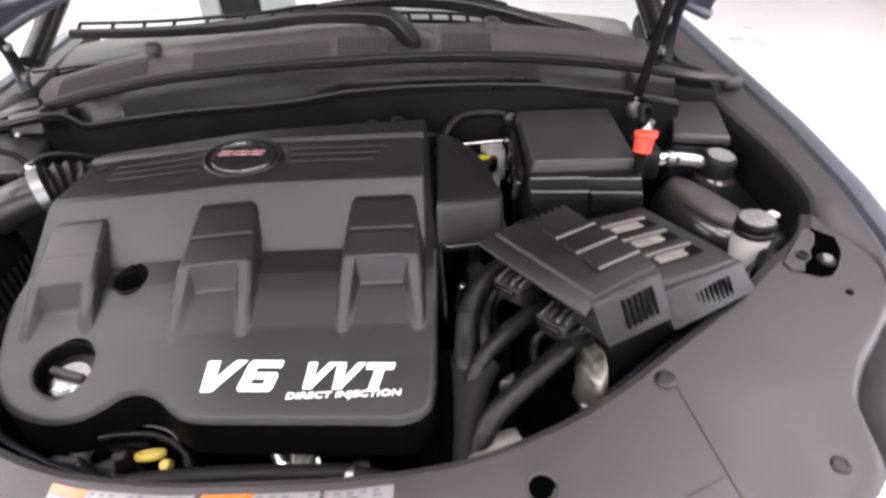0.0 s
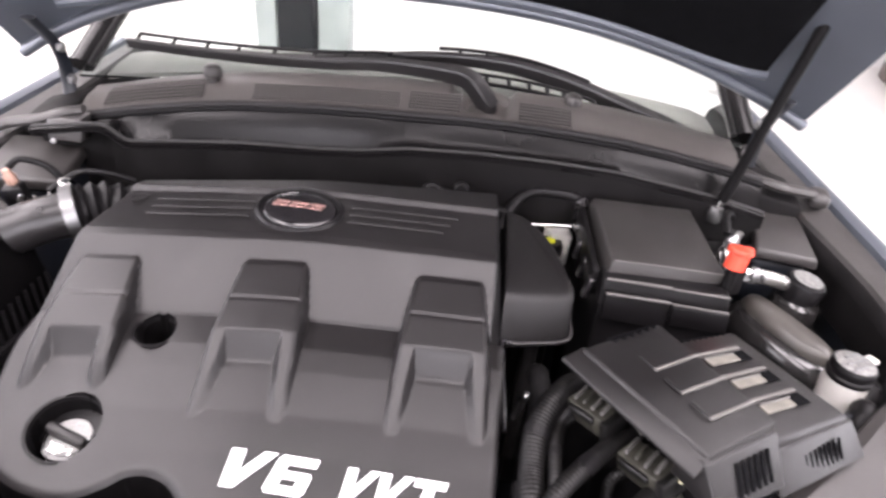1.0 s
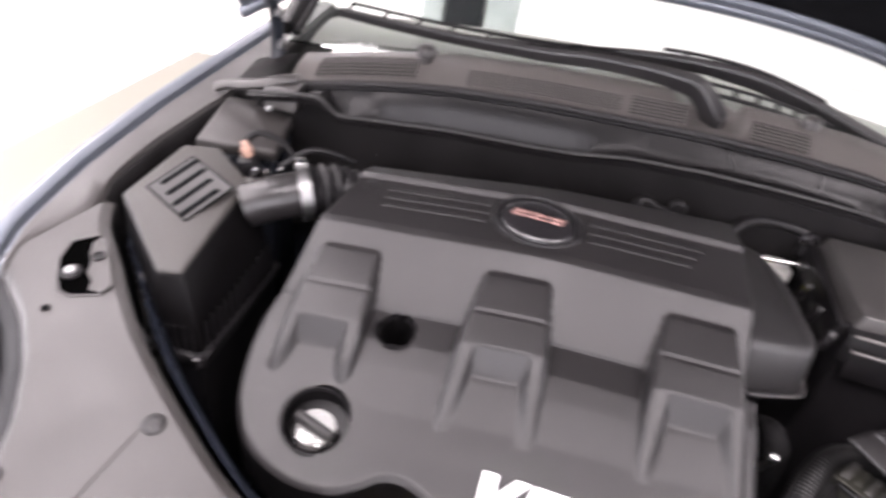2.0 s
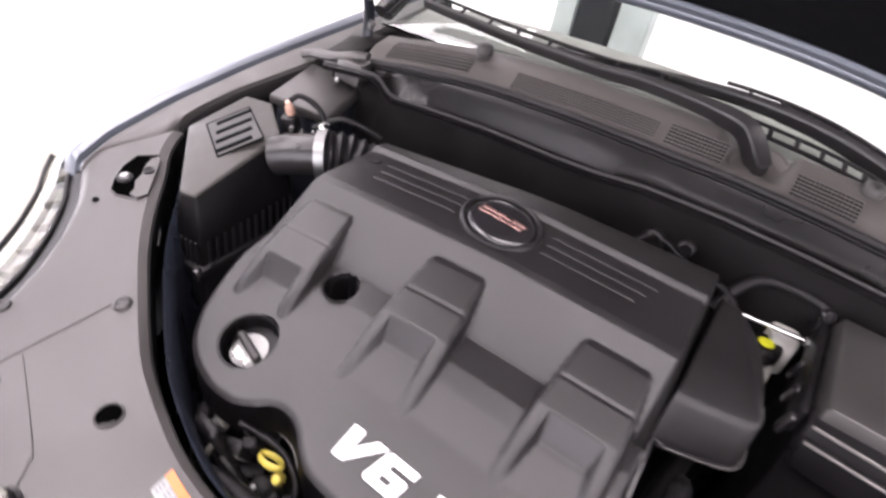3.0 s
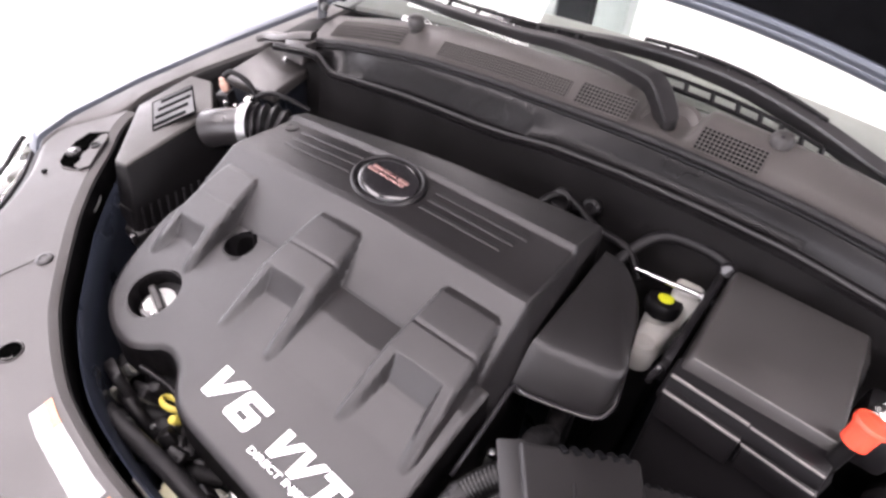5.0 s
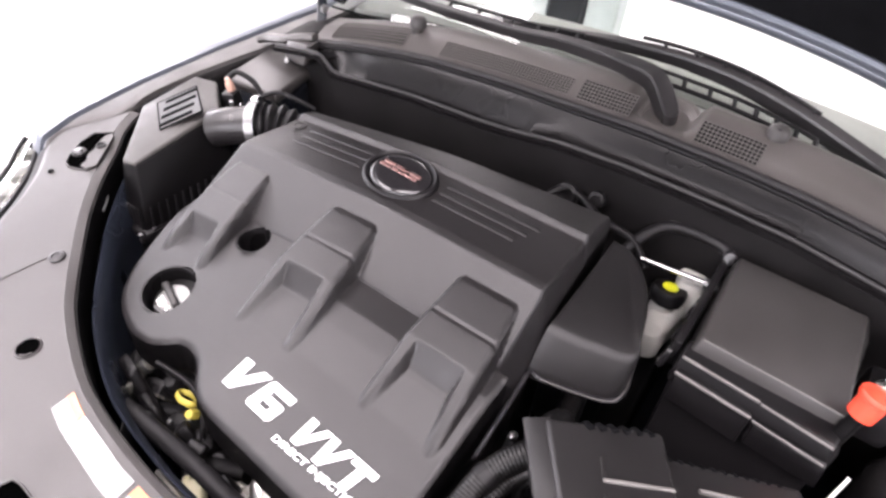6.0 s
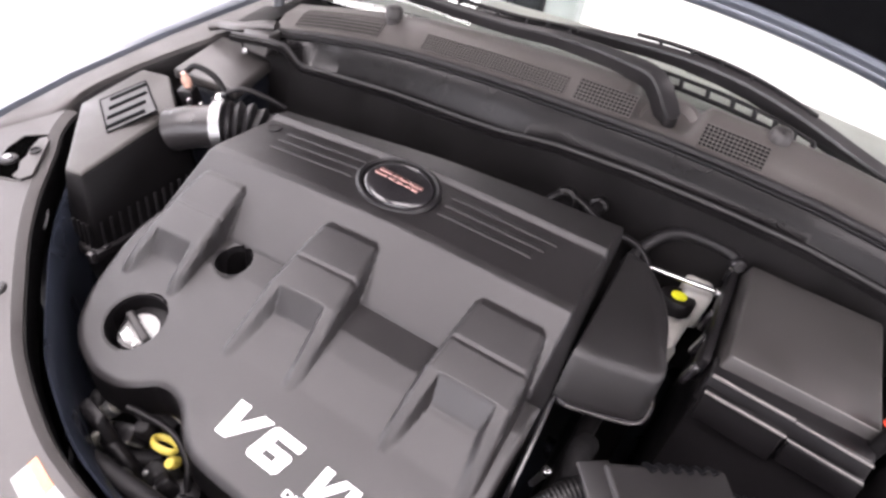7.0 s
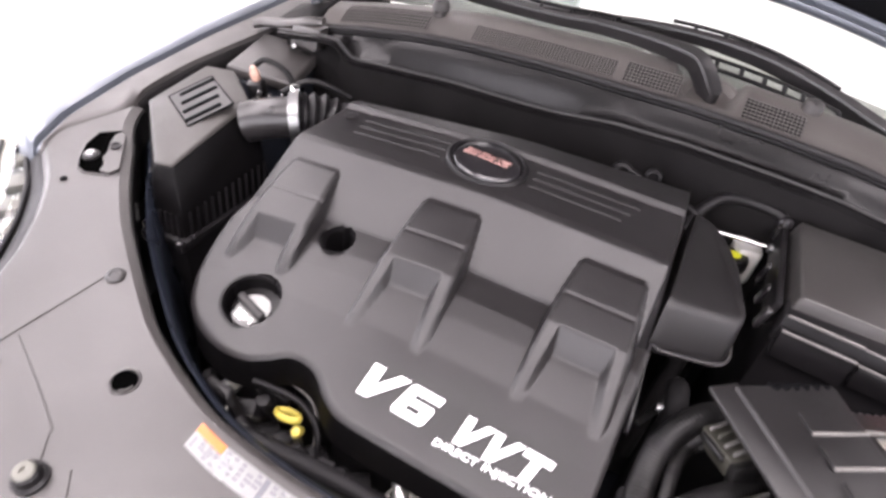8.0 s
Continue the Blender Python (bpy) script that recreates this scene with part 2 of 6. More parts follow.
# ---- the showroom ----
def room():
    floor = part("floor", rbox((12, 13, 0.1), 0.0, m=pose(0, 1.5, -0.05)), FLOOR, smooth=0)
    tagged(floor, "pale glossy showroom floor", "floor", kind="structure")
    strip = part("floor_strip", rbox((1.3, 7.4, 0.012), 0.003, 1, m=pose(-1.84, -0.7, 0.007)), BEIGE, smooth=0)
    tagged(strip, "beige floor strip beside the car", "floor", kind="structure")
    # the unseen south wall is grey only to hold down fill light
    for name, size, at in (("wall_north", (12.4, 0.2, 4.2), (0, 8.1, 2.05)), ("wall_south", (12.4, 0.2, 4.2), (0, -5.1, 2.05)),
                           ("wall_west", (0.2, 13, 4.2), (-6.1, 1.5, 2.05)), ("wall_east", (0.2, 13, 4.2), (6.1, 1.5, 2.05))):
        w = part(name, rbox(size, 0.0, m=pose(*at)), GREY_WALL if name == "wall_south" else WALL, smooth=0)
        tagged(w, "unseen grey showroom wall that limits fill light" if name == "wall_south" else "plain white showroom wall", "wall", kind="structure")
    c = part("ceiling", rbox((12.4, 13.4, 0.1), 0.0, m=pose(0, 1.5, 4.2)), CEILING, smooth=0)
    tagged(c, "plain grey showroom ceiling", "ceiling", kind="structure")
    # unseen panels, added and spaced to light the cover and bay
    for y, row in ((-2.9, (-2.7, 2.5)), (-1.4, (-0.1,)), (-1.2, (-2.7, 2.5)), (0.6, (-2.7, 2.7)), (4.6, (-2.7,)), (2.6, (-4.6,))):
        for x in row:
            t = thing("ceiling_light", "unseen rectangular ceiling light panel added for lighting", "lamp", "ceiling lights", at=(x, y, 4.1))
            part("frame", rbox((1.9, 1.5, 0.05), 0.006, 1, m=pose(0, 0, 0.02)), WALL, t)
            part("diffuser", rbox((1.8, 1.4, 0.02), 0.004, 1, m=pose(0, 0, -0.02)), PANEL_LIGHT, t)

    # panes out of view; the south one is added to brighten front-facing parts
    for name, x, y, yaw, wide in (("window_1", -5.98, -1.2, 90, 6.4), ("window_2", 5.98, -0.4, -90, 4.8), ("added_window_south", 0.0, -4.98, 180, 4.8)):
        w = thing(name, "bright showroom window out of view, with white frame", "window", kind="structure", at=(x, y, 2.1))
        w.rotation_euler = (0, 0, radians(yaw))
        part("pane", rbox((wide, 0.02, 3.0), 0.0), DAYLIGHT, w, "pane with bright daylight")
        for k in range(5):
            part("window_frame", rbox((0.08, 0.06, 3.1), 0.01, 1, pose(wide * (k / 4 - 0.5), -0.03, 0)), WALL, w)
        for z in (-1.52, 1.52):
            part("window_frame", rbox((wide + 0.1, 0.06, 0.08), 0.01, 1, pose(0, -0.03, z)), WALL, w)


room()

# ---- the car ----
CAR = thing("car", "dark blue-grey SUV with its hood open", "car")
# inner edge of the plastic front panel: distance from the middle line, y
INNER = [(0.0, -0.400), (0.10, -0.399), (0.20, -0.389), (0.27, -0.373), (0.36, -0.338), (0.42, -0.305), (0.52, -0.236), (0.58, -0.190), (0.64, -0.135), (0.70, -0.072), (0.735, -0.040), (0.755, -0.018), (0.772, 0.008), (0.782, 0.030)]


# outer edge of that panel, along the lamps
PANEL_END = [(0.0, 0.0, -0.78), (0.30, 0.36, -0.72), (0.42, 0.53, -0.58), (0.52, 0.603, -0.47), (0.58, 0.637, -0.39), (0.64, 0.665, -0.32), (0.70, 0.705, -0.258), (0.755, 0.774, -0.18), (0.782, 0.838, -0.115)]  # from d: to d, y


def panel_end(y, s):
    """Distance of the panel's outer edge from the middle line; s: side."""
    d = lerp_table([(c, b) for _, b, c in PANEL_END], y)
    return d + (0.018 + 0.035 * smoothstep(-0.28, -0.44, y) if s > 0 else -0.022 * smoothstep(-0.13, -0.21, y))


def wide(d):
    """The car's far side spreads a little more towards the fender."""
    return d + 0.042 * smoothstep(0.52, 0.80, d)


def panel_z(d, y):
    """Height of the plastic front panel; d: distance from the car's middle."""
    return 0.976 + 0.14 * (y + 0.09) - 0.05 * max(0.0, -0.42 - y) - 0.03 * max(0, abs(d) - 0.62)


def front_panel():
    half = INNER
    xs = [-d for d, _ in half[::-1]] + [d for d, _ in half[1:]]
    ys = [y for _, y in half[::-1]] + [y for _, y in half[1:]]
    line = curve_points([(x, y, 0) for x, y in zip(xs, ys)], 6)
    rows = []
    for f in [0.88 * k / 12 for k in range(13)] + [0.91, 0.94, 0.97, 1.0]:
        row = []
        for p in line:
            d = abs(p.x)
            yo = lerp_table([(a, c) for a, _, c in PANEL_END], d)
            end = math.copysign(lerp_table([(a, c) for a, c, _ in PANEL_END], d), p.x)
            if d > 0.5:
                end += (panel_end(yo, math.copysign(1, p.x)) - abs(end)) * smoothstep(0.5, 0.58, d) * math.copysign(1, p.x)
            xo = p.x + (end - p.x) * f
            y = p.y + (yo - p.y) * f
            z = panel_z(xo, y) - 1.0 * max(0.0, f - 0.9) ** 2
            row.append((XC + wide(xo), y, z))
        rows.append(row)
    lips = [[(XC + wide(p.x) * k, p.y + dy, panel_z(p.x, p.y) - dz) for p in line] for k, dy, dz in ((0.981, 0.014, 0.06), (0.983, 0.0122, 0.010), (0.984, 0.0115, 0.010), (0.986, 0.0100, 0.0055), (0.995, 0.004, 0.0024), (1.0, 0.0, 0.001))]
    return sheet(rows, 0.003), sheet(lips[2:], 0.003, (0, 0.1, -1)), sheet(lips[:2], 0.002, (0, -1, 0))


def inner_rail():
    """Painted steel rail just inside the panel's edge."""
    xs = [-d for d, _ in INNER[::-1]] + [d for d, _ in INNER[1:]]
    ys = [y for _, y in INNER[::-1]] + [y for _, y in INNER[1:]]
    rows = []
    for p in curve_points([(x, y, 0) for x, y in zip(xs, ys)], 6):
        z = panel_z(p.x, p.y)
        rows.append([(XC + wide(p.x) * k, p.y + dy, z - dz) for k, dy, dz in ((0.964, 0.026, 0.034), (0.955, 0.033, 0.044), (0.946, 0.040, 0.085), (0.940, 0.044, 0.16), (0.928, 0.053, 0.20), (0.922, 0.058, 0.40))])
    rail = part("inner_rail", sheet(rows, 0.003, (0, -0.6, -0.4)), RAIL, CAR, "grey-blue painted rail inside the panel edge")
    for pts in ([(-0.650, -0.072, 0.930), (-0.625, -0.090, 0.934), (-0.609, -0.100, 0.928), (-0.588, -0.121, 0.932), (-0.562, -0.138, 0.928), (-0.535, -0.160, 0.930)], [(-0.572, -0.150, 0.930), (-0.548, -0.166, 0.926), (-0.527, -0.180, 0.930)]):
        part("rail_wire", tube(pts, 0.0022, 8, 5), STEEL, rail, "bright wire clipped to the rail")
    for d, y, r in ((-0.70, -0.02, 0.007), (-0.66, -0.065, 0.010), (-0.61, -0.10, 0.006), (0.66, -0.06, 0.007), (0.60, -0.115, 0.006)):
        part("rail_bolt", lathe([(r, -0.01), (r, 0.006), (r * 0.6, 0.010), (0, 0.011)], 8, pose(XC + d, y + 0.018, panel_z(d, y) - 0.045, 60, 0, -45 if d < 0 else 45)), CHROME, rail, "bright bolt")


inner_rail()
RADIATOR_COVER = thing("radiator_cover", "dark grey grained plastic cover over the radiator", "radiator cover")
_panel, _lip, _skirt = front_panel()
part("panel", _panel, PANEL, RADIATOR_COVER)
part("edge_seal", _lip, PANEL, RADIATOR_COVER, "dark grey rolled edge seal")
# side below the seal, its shade put into the colour
part("seal_skirt", _skirt, SKIRT, RADIATOR_COVER, "skirt below the edge seal, shaded near-black")


def on_panel(x, y, up=0.0):
    """A pose on the front panel, its z square to the panel."""
    return pose(x, y, panel_z(x - XC, y) + up, 8, 0, 0)


def panel_details():
    for s in (-1, 1):
        X = lambda d: XC + s * d
        # push-in fasteners with a flat round head
        for d, y, r in ((0.490, -0.281, 0.0135), (0.612 if s < 0 else 0.650, -0.38 if s < 0 else -0.398, 0.011), (0.506, -0.447, 0.006)):
            b = lathe([(r, 0), (r, 0.002), (r * 0.85, 0.0038), (r * 0.55, 0.0042), (r * 0.5, 0.003), (0, 0.003)], 20, on_panel(X(d), y))
            part("fastener", b, PLASTIC, RADIATOR_COVER, "round plastic push fastener")
        # a screw with a bright collar
        b = lathe([(0.019, 0), (0.019, 0.004), (0.0145, 0.006), (0.014, 0.016), (0.011, 0.019), (0.006, 0.019), (0.005, 0.014), (0, 0.014)], 24, on_panel(X(0.352), -0.521))
        part("screw", b, BLACK, RADIATOR_COVER, "dark screw in a round collar")
        part("screw_head", lathe([(0.0115, 0.017), (0.0115, 0.020), (0.0100, 0.0215), (0.004, 0.0215), (0.0035, 0.019), (0, 0.019)], 20, on_panel(X(0.352), -0.521)), ALLOY, RADIATOR_COVER)
        # latch hole: a rimmed cup, its shade painted as a near-black disc
        b = lathe([(0.0, -0.014), (0.015, -0.014), (0.0155, 0.001), (0.0175, 0.0018), (0.0185, 0.0006)], 28, on_panel(X(0.354 if s < 0 else 0.316), -0.393 if s < 0 else -0.414))
        part("hole_rim", b, PANEL, RADIATOR_COVER)
        b = lathe([(0, 0.0006), (0.0152, 0.0006), (0.0152, 0.0012), (0, 0.0012)], 28, on_panel(X(0.354 if s < 0 else 0.316), -0.393 if s < 0 else -0.414, 0.001))
        part("hole", b, VOID, RADIATOR_COVER, "near-black disc shading the round hole")
        part("latch_edge", tube([on_panel(X(0.354 if s < 0 else 0.316) + 0.0135 * math.cos(a), (-0.393 if s < 0 else -0.414) + 0.0135 * math.sin(a), 0.0025).translation for a in (-1.3, -1.0, -0.7, -0.4, -0.1)], 0.0016, 6, 2, flat=0.5), AIR_LID, RADIATOR_COVER, "dark metal edge inside the hole")
        b = lathe([(0, 0.0), (0.0055, 0.0), (0.0055, 0.0016), (0, 0.0016)], 16, on_panel(X(0.795 if s > 0 else 0.714), -0.142 if s > 0 else -0.176, 0.001))
        part("small_hole", b, FELT, RADIATOR_COVER, "small hole, shade as a black disc")
        # headlamp mount: a notch in the panel's edge shaded by a near-black sheet, a bracket plate and two bolts
        pts = [(0.050, 0.036), (0.024, 0.060), (0.005, 0.052), (-0.055, -0.018), (-0.050, -0.035), (-0.012, -0.050), (0.006, -0.047), (0.022, -0.030), (0.043, 0.002)]
        m = on_panel(X(0.781), -0.064, 0.001) if s > 0 else on_panel(X(0.712), -0.099, 0.001)
        part("mount_recess", prism([(s * a, b2) for a, b2 in pts][::s], 0, 0.0015, 0.001, 1, m), VOID, RADIATOR_COVER, "near-black sheet shading the headlamp mount notch")
        part("recess_lip", tube([m @ Vector((s * a * 1.02, b2 * 1.02, 0.0005)) for a, b2 in pts[4:] + pts[:2]], 0.0018, 8, 1, straight=True), PANEL, RADIATOR_COVER)
        plate = [(0.016, 0.056), (0.002, 0.051), (-0.056, -0.018), (-0.049, -0.037), (-0.031, -0.037), (-0.025, -0.022), (-0.009, -0.010), (-0.004, 0.006), (0.010, 0.022), (0.020, 0.044)]
        part("mount_bracket", prism([(s * a, b2) for a, b2 in plate][::s], 0.0015, 0.0055, 0.0015, 1, m), PANEL, RADIATOR_COVER, "grey bracket plate of the headlamp mount")
        part("mount_bolt", lathe([(0.0075, 0), (0.0075, 0.008), (0.0065, 0.0095), (0, 0.0098)], 14, m @ pose(s * 0.010, -0.016, 0.0015)), STEEL, RADIATOR_COVER, "bright headlamp bolt")
        part("bolt_washer", lathe([(0.0135, 0), (0.0135, 0.004), (0.012, 0.005), (0.006, 0.005)], 16, m @ pose(s * 0.010, -0.016, 0.0015)), BLACK, RADIATOR_COVER, "black washer under the bolt")
        part("bolt_socket", lathe([(0.0095, 0), (0.0095, 0.003), (0.0065, 0.003), (0.006, 0.001), (0, 0.001)], 14, m @ pose(s * (-0.006 if s < 0 else -0.022), 0.020 if s < 0 else -0.006, 0.005)), BLACK, RADIATOR_COVER, "dark bolt socket")
        # seams pressed into the panel
        for line in ([(0.497, -0.27), (0.512, -0.35), (0.528, -0.435), (0.56, -0.62)], [(0.515, -0.408), (0.45, -0.438), (0.383, -0.471), (0.376, -0.48), (0.355, -0.51)], [(0.323, -0.496), (0.30, -0.525), (0.27, -0.58)]):
            pts3 = [(X(d), y, panel_z(d, y) + 0.0006) for d, y in line]
            part("seam", tube(pts3, 0.0008, 6, 6), AIR_LID, RADIATOR_COVER, "thin dark seam")


panel_details()


def latch_opening():
    """Near-black rounded sheet as shade of the hood latch opening, before the middle of the panel."""
    pts = [(-0.193, -0.505), (-0.188, -0.494), (-0.176, -0.491), (0.176, -0.491), (0.188, -0.494), (0.193, -0.505), (0.185, -0.70), (-0.185, -0.70)]
    floor = bmesh.new()
    top = [Vector((XC + d, y, panel_z(d, y) + 0.0012)) for d, y in pts]
    floor.faces.new([floor.verts.new(p) for p in top[::-1]])
    bmesh.ops.solidify(floor, geom=floor.faces[:], thickness=0.001)
    part("latch_opening", floor, VOID, RADIATOR_COVER, "near-black sheet shading the hood latch opening")
    part("opening_lip", tube([p + Vector((0, 0.001, 0)) for p in top[6:] + top[:7]][1:-1], 0.0014, 8, 1, straight=True), PANEL, RADIATOR_COVER)


latch_opening()


def stickers():
    """Warning labels on the front panel, beside its inner edge."""
    def strip(name, label, x0, x1, y_off, wide, blocks):
        t = thing(name, label, "label")
        rows = []
        n = 18
        for i in range(n + 1):
            x = x0 + (x1 - x0) * i / n
            d = abs(x - XC)
            y = lerp_table(INNER, d) + y_off
            rows.append([(x, y - wide * k, panel_z(x - XC, y - wide * k) + 0.0012) for k in (0, 0.5, 1)])
        part("sheet", sheet(rows, 0.0008), LABEL, t)
        for u0, u1, v0, v1, mat in blocks:
            rr = []
            for i in range(5):
                x = x0 + (x1 - x0) * (u0 + (u1 - u0) * i / 4)
                y = lerp_table(INNER, abs(x - XC)) + y_off
                rr.append([(x, y - wide * k, panel_z(x - XC, y - wide * k) + 0.0018) for k in (v0, v1)])
            part("print", sheet(rr, 0.0004), mat, t)

    text = [(0.02 + 0.067 * k, 0.02 + 0.067 * k + 0.048 + 0.012 * (k * r % 3 - 1), 0.34 + 0.15 * r if k < 4 else 0.10 + 0.19 * r, 0.34 + 0.15 * r + 0.08 if k < 4 else 0.10 + 0.19 * r + 0.09, GREY_INK) for k in range(14) for r in range(4) if (k * 5 + r * 3) % 7]
    strip("warning_label", "white warning label with orange headers on the panel", -0.190, -0.022, -0.010, 0.030, [(0.0, 0.26, 0.0, 0.36, ORANGE), (0.62, 0.66, 0.05, 0.95, GREY_INK)] + text)
    strip("notice_label", "grey and white notice label with an orange header", -0.014, 0.200, -0.010, 0.030, [(0.0, 0.27, 0.0, 0.45, ORANGE), (0.62, 0.64, 0.0, 0.9, BLACK)] + text)


stickers()


def fenders():
    for s in (-1, 1):
        X = lambda d: XC + (wide(d) if s > 0 else -d)
        sec = []
        for i in range(-3, 31):
            y = -0.128 + i * (0.0335 if i > 0 else 0.009)
            nose = max(0.0, (-0.128 - y) / 0.027) ** 2
            z = panel_z(0.75, min(y, 0.02)) + 0.15 * max(0.0, y - 0.02) - 0.05 * nose
            inner = lerp_table([(-0.13, 0.83), (-0.115, 0.838), (-0.09, 0.836), (0.005, 0.788), (0.03, 0.782), (0.05, 0.793), (0.075, 0.801), (0.12, 0.804), (0.20, 0.798), (0.30, 0.779), (0.40, 0.758), (0.9, 0.73)], y)
            out = lerp_table([(-0.13, 0.856), (-0.05, 0.884), (0.1, 0.893), (0.3, 0.882), (0.45, 0.862), (0.9, 0.80)], y) - 0.02 * nose
            join_z = 0.0 if y < 0.02 else 0.003
            inner = min(inner, out - 0.044)
            sec.append([(X(inner - 0.004), y, z - 0.012), (X(inner - 0.002), y, z - 0.004), (X(inner + 0.004), y, z + join_z), (X(inner + 0.6 * min(0.05, out - inner - 0.036)), y, z + 0.001 + join_z), (X(out - 0.036), y, z + 0.001), (X(out - 0.03), y, z - 0.007), (X(out - 0.022), y, z - 0.007), (X(out - 0.018), y, z + 0.004), (X(out - 0.008), y, z + 0.008), (X(out + 0.006), y, z + 0.007), (X(out + 0.016), y, z - 0.001), (X(out + 0.024), y, z - 0.022), (X(out + 0.04), y, z - 0.11), (X(out + 0.05), y, z - 0.3), (X(out + 0.035), y, z - 0.62)])
        part("fender_liner", sheet([r[:6] for r in sec], 0.002), PANEL, CAR, "grey plastic strip along the fender")
        part("fender", sheet([r[5:] for r in sec], 0.002, (-s, 0, -0.3)), PAINT, CAR, "dark blue-grey painted fender")
        # inner wing below the strip
        part("inner_wing", sheet([[(X(0.80 - 0.03 * k), 0.03 + 0.033 * i, 0.955 - 0.5 * k) for k in (0, 0.2, 1)] for i in range(18)], 0.003, (-s, 0, 0)), NAVY, CAR, "dark painted inner wing")
        # dark lip of the strip, round the corner of the bay
        lip = [[(r[1][0] - s * dx, r[1][1], r[1][2] - dz) for dx, dz in ((0.0, 0.0), (0.006, 0.003), (0.013, 0.010), (0.017, 0.022), (0.018, 0.09))] for r in sec if r[0][1] > 0.025]
        part("strip_lip", sheet(lip, 0.002, (s, 0, -0.2)), SHIELD, CAR, "black rubber lip along the fender strip")
        # near-black block that stands in for shade at the tip of the fender
        part("fender_gap", prism([(X(a), y) for a, y in ((0.828, -0.150), (0.888, -0.150), (0.888, -0.10), (0.828, -0.10))][::s], 0.90, 0.938, 0.004, 1), VOID, CAR, "near-black block shading the fender tip gap")
        # arm that joins the cowl to the fender, with a square foot, and the dark hinge well behind it
        arm = [(0.792, 0.435, 1.078), (0.765, 0.430, 1.084), (0.725, 0.425, 1.090), (0.69, 0.44, 1.095), (0.665, 0.46, 1.10)] if s > 0 else [(0.782, 0.374, 1.058), (0.760, 0.382, 1.066), (0.730, 0.380, 1.073), (0.690, 0.378, 1.083), (0.655, 0.390, 1.094), (0.62, 0.402, 1.100)]
        part("cowl_arm", tube([(X(a), y, z) for a, y, z in arm], 0.0155, 14, 6, flat=0.62), PANEL, CAR, "grey plastic arm between cowl and fender")
        if s < 0:
            part("arm_foot", solid([(X(a), y, z) for a, y, z in ((0.672, 0.352, 1.050), (0.604, 0.347, 1.052), (0.604, 0.39, 1.052), (0.672, 0.39, 1.050))][::s], [(X(a), y, z) for a, y, z in ((0.676, 0.364, 1.088), (0.604, 0.362, 1.096), (0.604, 0.40, 1.098), (0.676, 0.395, 1.090))][::s], 0.005, 2), PANEL, CAR, "grey plastic foot of the cowl arm")
            part("foot_bolt", lathe([(0.006, 0), (0.006, 0.004), (0.003, 0.006), (0, 0.006)], 8, pose(X(0.655), 0.346, 1.052, 60, 0, 0)), STEEL, CAR)
        if s > 0:
            part("arm_end", rbox((0.04, 0.05, 0.03), 0.012, 3, pose(X(0.795), 0.435, 1.074, 8, 0, -12)), PANEL, CAR, "rounded end of the cowl arm")
        part("hinge_well", solid([(X(a), y, z - 0.06) for a, y, z in ((0.665, 0.41, 1.075), (0.765, 0.400, 1.062), (0.775, 0.52, 1.075), (0.67, 0.54, 1.10))][::s], [(X(a), y, z) for a, y, z in ((0.668, 0.412, 1.078), (0.760, 0.405, 1.062), (0.765, 0.515, 1.078), (0.675, 0.535, 1.105))][::s], 0.006, 2), SHIELD, CAR, "dark well of the hood hinge")
        # rolled rim of the panel, falling to the lamp, its shade put into a darker colour
        roll = 0.060 if s > 0 else 0.042
        rim = []
        for i in range(21):
            y = -0.100 - 0.50 * i / 20
            e = panel_end(y, s) - 0.002
            z = panel_z(e, y) - 0.010
            rim.append([(X(e + a * roll), y - 0.25 * a * roll, z - b2) for a, b2 in ((0, 0), (0.25, 0.004), (0.5, 0.011), (0.75, 0.021), (0.92, 0.033), (1.0, 0.05))])
        part("panel_rim", sheet(rim, 0.002, (-s, 0, -0.4)), RUBBER, RADIATOR_COVER, "rolled edge of the panel beside the lamp")
        # headlamp beside the panel: housing, reflector steps and a clear lens over them
        lamp, back = [], []
        for i in range(13):
            k = i / 12
            y = -0.122 - 0.40 * k
            e = panel_end(y, s) + roll + 0.002
            bow = 0.055 + 0.045 * math.sin(math.pi * min(1.0, k * 0.8 + 0.12))
            z = panel_z(0.75, y) - 0.024
            lamp.append([(X(e), y, z - 0.004), (X(e + 0.25 * bow), y - 0.004, z + 0.002), (X(e + 0.7 * bow), y - 0.012, z - 0.012), (X(e + bow), y - 0.018, z - 0.05), (X(e + bow), y - 0.025, z - 0.18)])
            back.append([(X(e + 0.002), y, z - 0.008), (X(e + 0.003), y - 0.004, z - 0.028), (X(e + 0.6 * bow), y - 0.010, z - 0.045), (X(e + bow - 0.006), y - 0.02, z - 0.19)])
        head = part("headlamp", sheet(back, 0.004, (-s, 0, -0.2)), BLACK, CAR, "headlamp with bright reflector steps behind a clear lens")
        lens = part("lens", sheet(lamp, 0.002, (-s, 0, -0.4)), CLEAR, head, "clear headlamp lens")
        lens.visible_shadow = False
        for k in (0, 2):
            part("lens_seal", tube([r[k] for r in lamp], 0.0045, 8, 2), BLACK, head, "black seal round the lens")
        for i in range(9):
            y = -0.150 - 0.042 * i
            e = panel_end(y, s) + roll + 0.002
            slope = -math.degrees(math.atan2(panel_end(y - 0.03, s) - e + roll + 0.002, 0.03))
            z = panel_z(0.75, y) - 0.036
            part("reflector_step", rbox((0.040, 0.040, 0.016), 0.004, 2, pose(X(e + 0.022), y, z, 0, 14 * s, -slope * s)), ALLOY, head, "bright reflector step")
